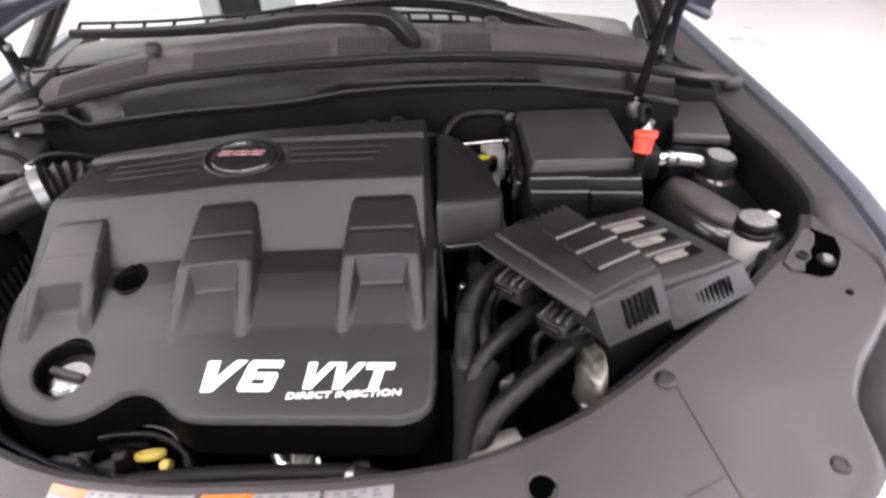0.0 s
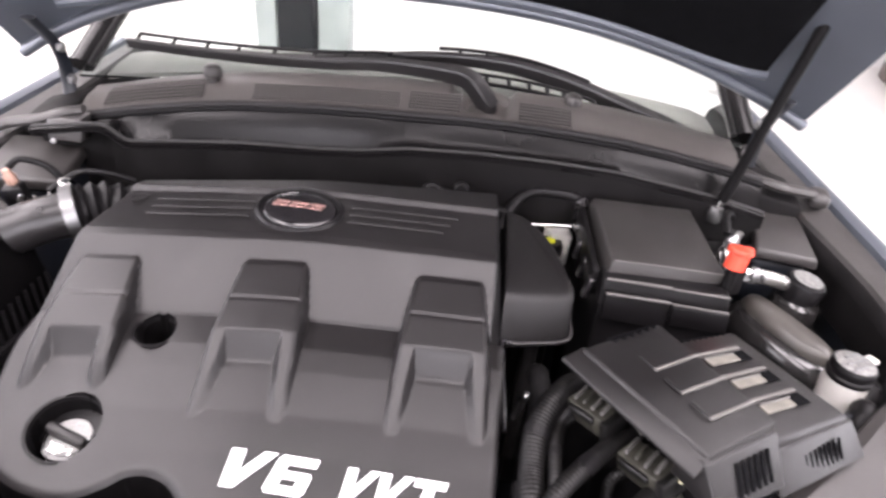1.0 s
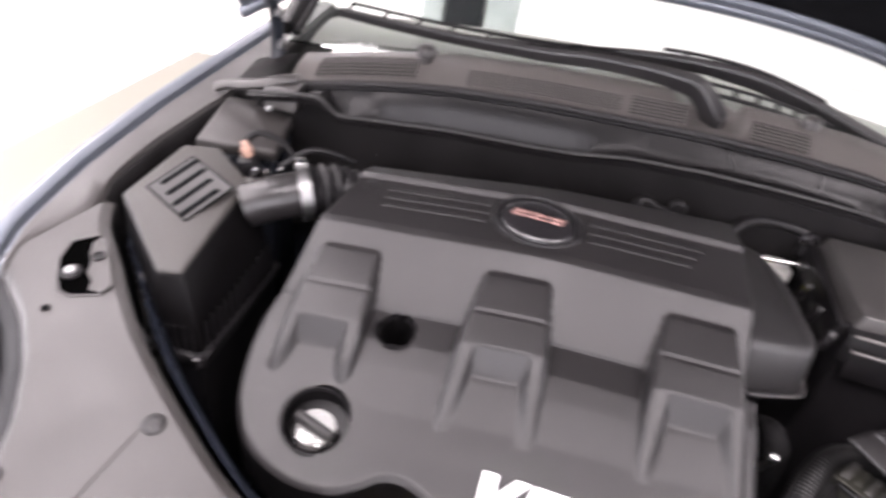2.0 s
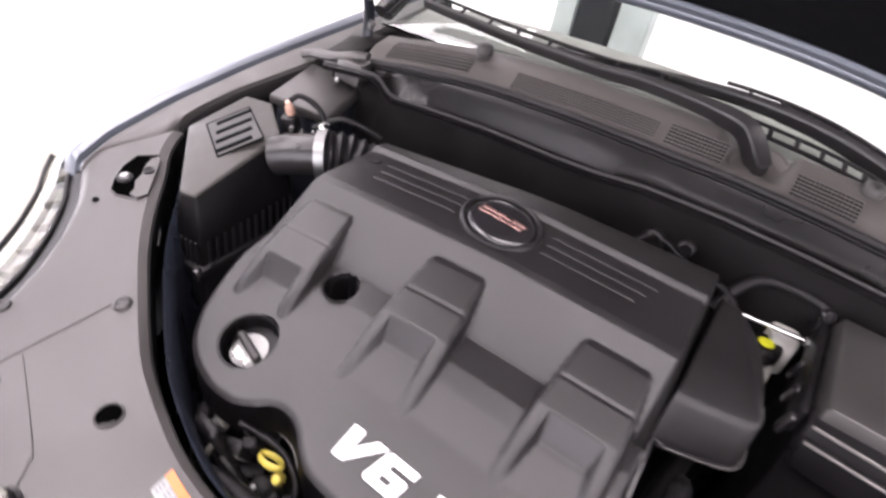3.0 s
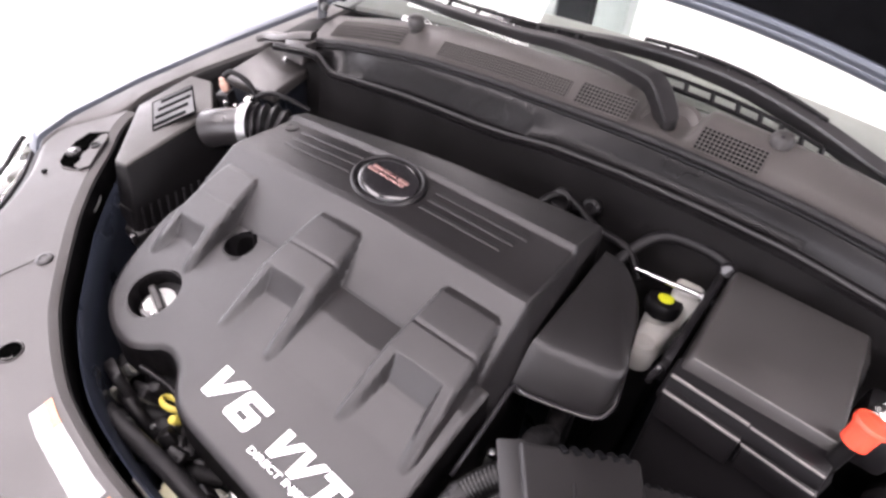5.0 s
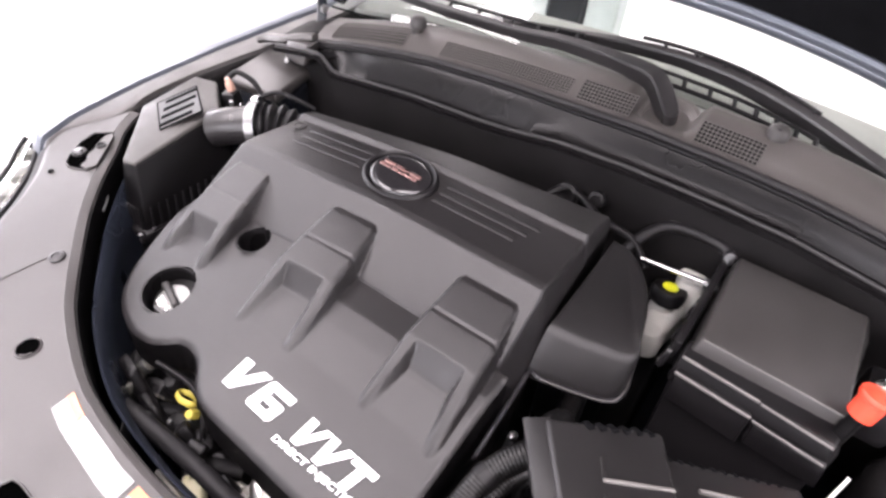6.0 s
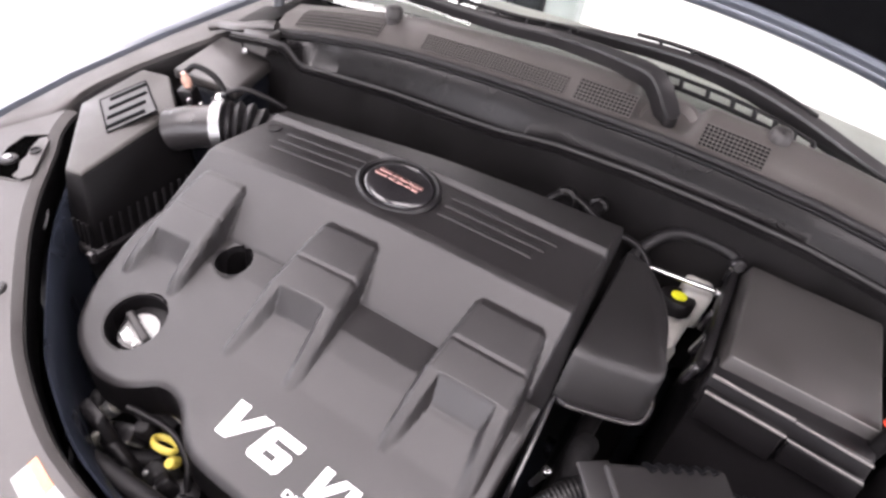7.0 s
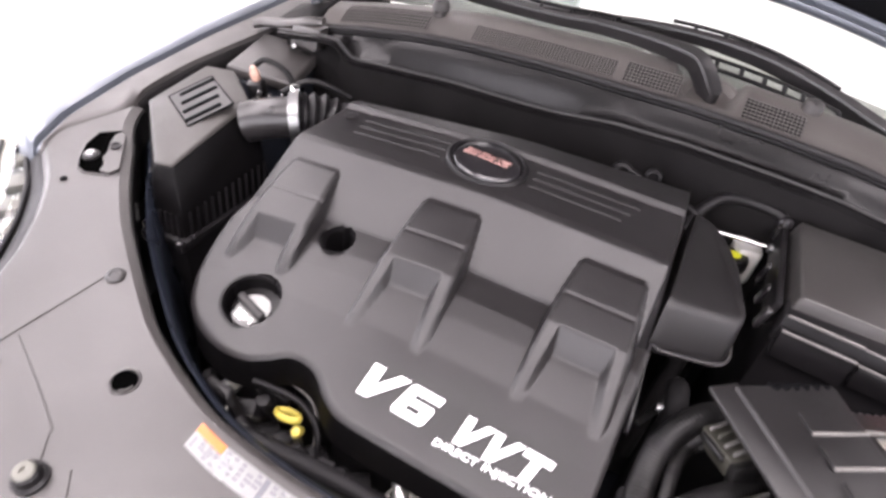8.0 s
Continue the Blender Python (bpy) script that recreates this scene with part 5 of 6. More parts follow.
def fuse_box():
    """Two-level fuse box, turned to the front corner, with ribs, windows and vents."""
    m = pose(0.347, -0.124, -0.005, 0, 0, 31)
    t = thing("fuse_box", "dark grey plastic fuse box cover with ribs and vents", "fuse box")
    t.matrix_basis = m

    def s8(low, high, bevel=0.004):
        return solid(low, high, bevel, 2)
    W = 0.172
    # high half, with a sloping strip on its outer side
    part("lid_high", s8([(-0.016, 0.010, 1.066), (0.112, 0.008, 1.040), (0.116, -W, 1.040), (0.004, -W, 1.058)], [(-0.014, 0.004, 1.088), (0.106, 0.002, 1.093), (0.110, -W + 0.004, 1.088), (0.006, -W + 0.002, 1.082)], 0.005), FUSE_LID, t, "upper lid")
    part("strip", s8([(-0.036, 0.012, 1.068), (-0.008, 0.008, 1.074), (0.010, -W + 0.002, 1.066), (-0.012, -W - 0.002, 1.060)], [(-0.036, 0.012, 1.073), (-0.008, 0.008, 1.086), (0.010, -W + 0.002, 1.080), (-0.012, -W - 0.002, 1.066)], 0.002), FUSE_LID, t, "sloping overhanging strip")
    low_top = lambda u: 1.056 - 0.16 * (u - 0.11)
    part("lid_low", s8([(0.104, 0.004, 0.995), (0.290, 0.008, 0.975), (0.300, -W - 0.002, 0.97), (0.112, -W - 0.006, 0.995)], [(0.108, 0.0, low_top(0.108)), (0.276, 0.002, low_top(0.276)), (0.286, -W + 0.002, low_top(0.286) - 0.004), (0.112, -W + 0.002, low_top(0.112) - 0.004)], 0.006), FUSE_LID, t, "lower lid with open windows")
    # fronts with vents, the shade in each slot set on as a black bar
    for u0, u1, zt, zb, n in ((0.0, 0.112, 1.076, 1.032, 6), (0.122, 0.292, 1.036, 0.996, 8)):
        zt2 = zt - (0.018 if u0 > 0.1 else 0.0)
        part("front", s8([(u0, -W - 0.033, zb), (u1, -W - 0.033, zb - 0.01), (u1, -W + 0.03, zb - 0.01), (u0, -W + 0.03, zb)], [(u0, -W - 0.001, zt), (u1, -W - 0.001, zt2), (u1, -W + 0.03, zt2), (u0, -W + 0.03, zt)], 0.003), FUSE_LID, t)
        for i in range(n):
            u = u0 + 0.040 + (u1 - u0 - 0.065) * i / (n - 1) * (1 if u0 < 0.1 else 0.62) + (0.02 if u0 > 0.1 else 0)
            zm = (zt + zb) / 2 - (0.010 if u0 > 0.1 else 0)
            part("vent", rbox((0.0056 if u0 < 0.1 else 0.0046, 0.003, (zt - zb) * (0.80 if u0 < 0.1 else 0.66)), 0.001, 1, pose(u, -W - 0.0182, zm, -36, 5, 0)), FELT, t, "vent slot, shade as a black bar")
    # ribs over both halves
    for i in range(3):
        vh, vl = -0.060 - 0.0395 * i, -0.032 - 0.0425 * i
        part("rib", rbox((0.069, 0.0038, 0.004), 0.0012, 2, pose(0.073, vh, 1.0905, 0, 1, 0)), RIB, t, "rib in a paler tone")
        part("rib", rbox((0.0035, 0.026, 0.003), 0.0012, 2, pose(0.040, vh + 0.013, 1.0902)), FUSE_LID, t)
        part("rib", rbox((0.094, 0.0045, 0.006), 0.0012, 2, pose(0.197, vl, low_top(0.197) + 0.001, 0, 9, 0)), RIB, t, "rib in a paler tone")
        # window shade as a black plate, with the metal of the fuses
        part("window", rbox((0.034, 0.019, 0.002), 0.0006, 1, pose(0.229, vl - 0.0135, low_top(0.229) + 0.0002, 0, 9, 0)), FELT, t, "open window, shade as a black plate")
        part("fuse", rbox((0.060, 0.013, 0.003), 0.001, 1, pose(0.191 - 0.002 * i, vl - 0.0150, low_top(0.191) + 0.0012, 0, 9, 0)), FUSE, t, "pale metal fuse holder")
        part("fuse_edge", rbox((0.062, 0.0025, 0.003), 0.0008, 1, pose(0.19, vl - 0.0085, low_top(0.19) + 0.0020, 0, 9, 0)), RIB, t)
    # slots along the back edge, their shade set on as black bars
    for i in range(6):
        part("slot", rbox((0.0075, 0.015, 0.004), 0.001, 1, pose(0.030 + 0.0125 * i, 0.0015, 1.0885, -30, 1, 25)), FELT, t, "small slot, shade as a black bar")
    for i in range(11):
        part("slot", rbox((0.006, 0.008, 0.004), 0.001, 1, pose(0.125 + 0.0125 * i, -0.0005, low_top(0.125 + 0.0125 * i) - 0.0035, -30, 9, 20)), FELT, t, "small slot, shade as a black bar")
    part("body", s8([(0.075, -0.01, 0.345), (0.26, -0.01, 0.345), (0.26, -W + 0.03, 0.345), (0.075, -W + 0.03, 0.345)], [(0.055, 0.0, 1.060), (0.275, -0.002, 0.995), (0.285, -W + 0.01, 0.985), (0.055, -W + 0.01, 1.045)], 0.01), BLACK, t)


fuse_box()


def air_box():
    t = thing("air_filter_box", "grey plastic air filter box with slotted lid", "air filter box")
    top = [(-0.652, 0.138, 1.060), (-0.598, 0.150, 1.063), (-0.522, 0.098, 1.048), (-0.524, -0.088, 1.004), (-0.558, -0.090, 0.998), (-0.702, 0.040, 1.008)]
    mid = [(-0.680, 0.155, 0.99), (-0.592, 0.168, 0.99), (-0.490, 0.108, 0.985), (-0.494, -0.108, 0.965), (-0.565, -0.112, 0.955), (-0.722, 0.040, 0.96)]
    low = [(-0.672, 0.145, 0.885), (-0.590, 0.150, 0.885), (-0.480, 0.100, 0.885), (-0.486, -0.118, 0.880), (-0.570, -0.112, 0.865), (-0.71, 0.035, 0.865)]
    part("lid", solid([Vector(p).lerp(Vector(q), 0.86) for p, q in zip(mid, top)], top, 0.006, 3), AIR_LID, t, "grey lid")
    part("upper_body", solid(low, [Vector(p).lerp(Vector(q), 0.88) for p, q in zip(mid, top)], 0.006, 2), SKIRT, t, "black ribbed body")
    out = lambda k, dz: [(-0.60 + (x + 0.60) * k, 0.02 + (y - 0.02) * k, z + dz) for x, y, z in low]
    part("flange", solid(out(1.07, -0.014), out(1.07, 0.004), 0.004, 2), BLACK, t)
    part("lower_body", solid([(x, y, 0.345) for x, y, _ in out(0.85, 0)], out(1.0, -0.012), 0.006, 2), BLACK, t)
    # ribs down the sides
    for a, c, n in ((3, 2, 13), (4, 3, 6), (5, 4, 9)):
        for i in range(1, n):
            p = Vector(low[a]).lerp(Vector(low[c]), i / n)
            q = Vector(mid[a]).lerp(Vector(mid[c]), i / n)
            part("rib", tube([p, p.lerp(q, 0.55)], 0.0026, 6, 1, straight=True), BLACK, t)
    for i in (3, 4):
        p = Vector(low[i])
        for k in (0.0, 0.12):
            q = p.lerp(Vector(low[2 if i == 3 else 5]), k)
            part("clip", rbox((0.014, 0.014, 0.022), 0.004, 2, pose(q.x * 1.0, q.y - 0.010, q.z - 0.004)), GLOSS, t, "glossy clip")
    # four slots in a shallow recess, slot and edge shade set on in black
    n = (Vector(top[3]) - Vector(top[1])).cross(Vector(top[5]) - Vector(top[1])).normalized()
    if n.z < 0:
        n = -n
    a, bb = Vector((-0.655, 0.070, 1.024)), Vector((-0.570, -0.006, 1.018))
    up = (Vector((-0.623, 0.126, 1.048)) - a)
    x = up.normalized()
    y = n.cross(x)
    base = Matrix((x, y, n)).transposed().to_4x4()
    rec = Matrix.Translation(a.lerp(bb, 0.5) + up * 0.5 + n * 0.0035) @ base
    part("recess", rbox((up.length + 0.016, (bb - a).length + 0.004, 0.002), 0.0008, 1, rec), RECESS, t, "shallow recess in the lid")
    for k, (lx, ly) in enumerate(((0, 1), (0, -1), (1, 0), (-1, 0))):
        size = ((up.length + 0.016, 0.003, 0.003) if lx == 0 else (0.003, (bb - a).length + 0.006, 0.003))
        part("recess_edge", rbox(size, 0.0008, 1, rec @ pose(lx * (up.length / 2 + 0.008), ly * ((bb - a).length / 2 + 0.002), 0.0002)), FELT, t, "black shade line round the recess")
    for i in range(4):
        part("slot", rbox((up.length, 0.0105, 0.003), 0.001, 1, Matrix.Translation(a.lerp(bb, 0.10 + 0.265 * i) + up * 0.5 + n * 0.0045) @ base), FELT, t, "slot in the lid, shade as a black bar")
    # intake duct with a bright clamp and bellows
    duct = thing("intake_duct", "black intake duct with a bright metal clamp and bellows", "intake duct")
    path = [(-0.512, 0.078, 1.016), (-0.475, 0.095, 1.030), (-0.433, 0.118, 1.038), (-0.392, 0.148, 1.034), (-0.335, 0.182, 1.0)]
    part("pipe", tube(path[:3], 0.036, 26, 6), DUCT, duct, "smooth black pipe")
    part("bellows", tube(path[2:], 0.042, 26, 6, ribs=0.004, pitch=0.014), BLACK, duct, "ribbed rubber bellows")
    c0, c1 = Vector((-0.441, 0.113, 1.037)), Vector((-0.426, 0.122, 1.039))
    part("clamp", tube([c0, c1], 0.0455, 28, 1, straight=True), STEEL, duct, "bright metal hose clamp")
    part("clamp_screw", rbox((0.016, 0.022, 0.012), 0.003, 2, pose(-0.448, 0.133, 1.081, 0, 0, 35)), CHROME, duct)
    part("bracket", tube([(-0.49, 0.15, 1.055), (-0.455, 0.18, 1.078), (-0.42, 0.20, 1.072), (-0.39, 0.225, 1.05)], 0.005, 8, 5), BLACK, duct)
    s = thing("air_flow_sensor", "black sensor plug with a copper-coloured collar and cable", "sensor", at=(-0.541, 0.146, 1.038))
    part("plug", rbox((0.030, 0.026, 0.05), 0.005, 2, pose(0, 0, 0.0, 8, -8, 20)), BLACK, s)
    part("collar", lathe([(0.0085, 0.0), (0.009, 0.014), (0.006, 0.020), (0.006, 0.026), (0, 0.027)], 16, pose(-0.004, 0.002, 0.024, 8, -8, 0)), COPPER, s, "copper-coloured collar")
    part("lock", rbox((0.018, 0.02, 0.012), 0.003, 1, pose(0.006, -0.014, -0.012)), STEEL, s)
    part("cable", tube([(-0.006, 0.003, 0.052), (0.012, 0.012, 0.064), (0.05, 0.02, 0.05), (0.075, 0.018, 0.01), (0.082, 0.005, -0.03)], 0.0055, 10, 6), RUBBER, s, "looped black cable")
    part("foot", rbox((0.02, 0.02, 0.03), 0.003, 1, pose(0.01, -0.01, -0.035)), BLACK, s)
    for x, y, z, r in ((0.030, -0.004, 0.004, 0.0055), (0.050, 0.006, 0.008, 0.0045), (0.018, -0.018, 0.012, 0.004)):
        part("terminal", lathe([(r, -0.012), (r, 0.004), (r * 0.6, 0.007), (0, 0.0075)], 10, pose(x, y, z, 20, 35, 0)), CHROME, s, "bright metal terminal")


air_box()


def brake_reservoir():
    t = thing("brake_fluid_reservoir", "milky plastic brake fluid reservoir with black and yellow cap", "reservoir")
    part("tank", solid([(0.328, 0.240, 0.88), (0.372, 0.234, 0.88), (0.388, 0.35, 0.88), (0.34, 0.36, 0.88)], [(0.332, 0.245, 0.942), (0.374, 0.238, 0.942), (0.386, 0.345, 0.965), (0.342, 0.35, 0.965)], 0.012, 3), MILKY, t, "milky tank")
    part("neck", lathe([(0.021, -0.05), (0.021, 0)], 24, pose(0.348, 0.290, 0.967)), MILKY, t)
    part("cap", lathe([(0.027, -0.014), (0.029, -0.006), (0.029, 0.006), (0.026, 0.011), (0, 0.012)], 10, pose(0.348, 0.292, 0.975, -6, 0, 12)), BLACK, t, "black cap")
    part("cap_disc", lathe([(0.0125, 0.0), (0.0125, 0.0014), (0.0095, 0.0014), (0.0095, 0.0004), (0.007, 0.0004), (0.007, 0.0012), (0, 0.0012)], 24, pose(0.348, 0.292, 0.9868, -6, 0, 12)), LIME, t, "yellow-green disc")
    part("cap_print", rbox((0.012, 0.003, 0.0012), 0.0, 1, pose(0.346, 0.275, 0.9865, -6, 0, 12)), WHITE_INK, t)
    part("front_tank", lathe([(0.024, -0.03), (0.026, 0.0), (0.018, 0.012), (0, 0.014)], 20, pose(0.352, 0.232, 0.93)), MILKY, t)
    part("tank_rear", rbox((0.046, 0.05, 0.075), 0.010, 3, pose(0.370, 0.328, 0.960, 0, 0, 8)), MILKY, t, "milky rear chamber")
    part("stand", rbox((0.06, 0.10, 0.54), 0.01, 2, pose(0.352, 0.30, 0.612)), BLACK, t)
    s = thing("cross_rod", "thin bright metal rod behind the engine cover", "rod")
    part("rod", tube([(0.29, 0.281, 1.022), (0.41, 0.296, 1.022)], 0.0042, 10, 1, straight=True), CHROME, s)
    part("end", lathe([(0.008, -0.01), (0.008, 0.01)], 10, pose(0.40, 0.295, 1.02, 0, 90, 0)), STEEL, s)
    h = thing("vacuum_hose", "bent black vacuum hose behind the engine cover", "hose", "black hoses")
    part("hose", tube([(0.255, 0.285, 1.0), (0.272, 0.325, 1.03), (0.30, 0.348, 1.052), (0.345, 0.358, 1.056), (0.398, 0.350, 1.052), (0.404, 0.34, 1.015)], 0.010, 12, 8), BLACK, h)
    part("elbow", lathe([(0.014, -0.012), (0.014, 0.014), (0.009, 0.02)], 14, pose(0.402, 0.350, 1.044, 60, 20, 0)), GLOSS, h)
    h = thing("vacuum_hose", "thin black hose along the bulkhead", "hose", "black hoses")
    part("hose", tube([(0.085, 0.30, 1.0), (0.095, 0.325, 1.03), (0.115, 0.345, 1.042), (0.15, 0.342, 1.04), (0.20, 0.318, 1.032), (0.26, 0.312, 1.026), (0.30, 0.29, 1.0)], 0.0065, 12, 8), BLACK, h)
    part("clip", rbox((0.014, 0.014, 0.018), 0.003, 1, pose(0.15, 0.343, 1.036)), BLACK, h)
    f = thing("heater_fitting", "dark fitting on the bulkhead", "fitting")
    part("ring", lathe([(0.022, 0), (0.022, 0.012), (0.016, 0.016), (0.010, 0.012), (0, 0.012)], 20, pose(0.12, 0.352, 1.03, 80, 0, 0)), BLACK, f)
    part("ring", lathe([(0.015, 0), (0.015, 0.012), (0.010, 0.016), (0, 0.014)], 20, pose(0.175, 0.352, 1.045, 80, 0, 0)), BLACK, f)


brake_reservoir()


def dipstick():
    t = thing("oil_dipstick", "yellow ring handle of the oil dipstick", "dipstick", at=(-0.166, -0.267, 0.815))
    ring = [(0.0195 * math.cos(a), 0.0105 * math.sin(a), 0.002 * math.cos(a) - 0.007 * math.sin(a)) for a in (2 * math.pi * k / 24 for k in range(25))]
    part("ring", tube(ring, 0.0034, 12, 2, flat=1.6), YELLOW, t)
    part("stem", lathe([(0.008, -0.02), (0.009, -0.004), (0.0065, 0.003), (0, 0.004)], 18, pose(0.023, -0.013, -0.006, 35, 10, 0)), YELLOW, t)
    part("tube", tube([(0.02, -0.01, -0.02), (0.025, 0.0, -0.10), (0.03, 0.03, -0.25)], 0.007, 10, 5), STEEL, t, "dull metal tube")
    r = thing("radiator_hose", "thick black radiator hose behind the front panel", "hose", "black hoses")
    part("hose", tube([(-0.24, -0.330, 0.80), (-0.17, -0.342, 0.855), (-0.05, -0.338, 0.862), (0.06, -0.338, 0.862), (0.14, -0.338, 0.855), (0.20, -0.33, 0.80), (0.22, -0.32, 0.65)], 0.0125, 16, 8), RUBBER, r)
    for x in (-0.15, 0.13):
        part("clamp", tube([(x, -0.3405, 0.857), (x + 0.010, -0.3405, 0.8575)], 0.0135, 18, 1, straight=True), STEEL, r, "dull metal hose clamp")
    h = thing("wiring_hose", "thin black hose beside the dipstick", "hose", "black hoses")
    part("hose", tube([(-0.256, -0.263, 0.872), (-0.245, -0.262, 0.856), (-0.226, -0.262, 0.832), (-0.20, -0.262, 0.79), (-0.175, -0.268, 0.70)], 0.0042, 10, 6), RUBBER, h)
    part("end", lathe([(0.006, -0.004), (0.0075, 0), (0.0075, 0.005), (0.004, 0.008), (0, 0.008)], 12, pose(-0.257, -0.263, 0.872, 0, -40, 0)), RIB, h, "pale grey end")
    p = thing("connector", "pale yellow plastic connector near the radiator", "connector", at=(-0.035, -0.352, 0.79))
    part("shell", rbox((0.05, 0.03, 0.03), 0.004, 2, pose(0, 0, 0, 10, 15, -35)), CREAM, p)
    part("latch", rbox((0.018, 0.012, 0.012), 0.003, 1, pose(-0.026, 0.008, 0.006, 10, 15, -35)), CREAM, p)
    part("lead", tube([(0.02, -0.01, 0), (0.06, -0.02, -0.05), (0.08, -0.02, -0.2)], 0.005, 8, 5), RUBBER, p)
    for i, (x, y, z, r) in enumerate(((-0.235, -0.29, 0.76, 0.02), (-0.135, -0.297, 0.735, 0.026), (-0.075, -0.30, 0.78, 0.02), (0.01, -0.305, 0.77, 0.022))):
        q = thing("hose_elbow", "black rubber hose elbow below the cover", "hose", "hose elbows")
        part("elbow", tube([(x - 0.02, y + 0.02, z - 0.1), (x, y, z - 0.02), (x + 0.02, y - 0.005, z + 0.01), (x + 0.05, y + 0.02, z)], r * 0.7, 12, 6), RUBBER, q)
        part("band", tube([(x + 0.002, y, z - 0.018), (x + 0.008, y - 0.002, z - 0.008)], r * 0.78, 14, 1, straight=True), BLACK, q)


dipstick()


def front_clutter():
    """Pipes, brackets and plugs in the gap before the engine."""
    b = thing("engine_bracket", "dull cast bracket beside the dipstick", "bracket")
    part("plate", solid([(-0.29, -0.30, 0.76), (-0.20, -0.31, 0.76), (-0.20, -0.29, 0.76), (-0.29, -0.28, 0.76)], [(-0.285, -0.305, 0.845), (-0.235, -0.312, 0.855), (-0.235, -0.295, 0.86), (-0.285, -0.285, 0.85)], 0.006, 2), BLACK, b)
    part("rib", rbox((0.008, 0.03, 0.08), 0.003, 1, pose(-0.245, -0.305, 0.80, 0, 15, 0)), ALLOY, b)
    for pts, r, mat, label in (
            ([(-0.31, -0.26, 0.74), (-0.285, -0.285, 0.80), (-0.25, -0.30, 0.815), (-0.20, -0.305, 0.79), (-0.17, -0.30, 0.73)], 0.011, BLACK, "bent black engine pipe below the cover"),
            ([(-0.22, -0.272, 0.862), (-0.195, -0.268, 0.862), (-0.15, -0.262, 0.852), (-0.115, -0.272, 0.832), (-0.10, -0.29, 0.80), (-0.095, -0.295, 0.70)], 0.0045, BLACK, "thin black pipe round the dipstick"),
            ([(-0.33, -0.23, 0.75), (-0.315, -0.26, 0.79), (-0.30, -0.275, 0.76), (-0.29, -0.28, 0.66)], 0.014, RUBBER, "black rubber hose beside the bracket"),
            ([(-0.12, -0.318, 0.72), (-0.09, -0.318, 0.785), (-0.03, -0.322, 0.80), (0.05, -0.325, 0.795), (0.10, -0.325, 0.74)], 0.010, STEEL, "dull metal pipe before the engine")):
        t = thing("engine_pipe", label, "pipe", "engine pipes")
        part("pipe", tube(pts, r, 12, 7), mat, t)
        line = curve_points(pts, 7)
        k = len(line) // 2
        part("band", tube(line[k:k + 3], r * 1.2, 12, 1, straight=True), BLACK, t)
    for i, (x, y, z, a) in enumerate(((-0.215, -0.325, 0.80, 20), (-0.125, -0.30, 0.80, -30), (-0.075, -0.312, 0.825, 15), (0.0, -0.318, 0.815, -10), (0.075, -0.32, 0.81, 25))):
        t = thing("sensor_plug", "small dark plug with a grey latch", "plug", "sensor plugs", at=(x, y, z))
        t.rotation_euler = (radians(25), radians(a), radians(a))
        part("shell", rbox((0.026, 0.02, 0.03), 0.004, 2), BLACK, t)
        part("latch", rbox((0.010, 0.006, 0.016), 0.002, 1, pose(0, -0.011, 0.004)), STEEL if i % 2 else CREAM, t)
        part("lead", tube([(0, 0, -0.01), (0.01, 0.0, -0.05), (0.02, 0.01, -0.16)], 0.005, 8, 4), RUBBER, t)


front_clutter()


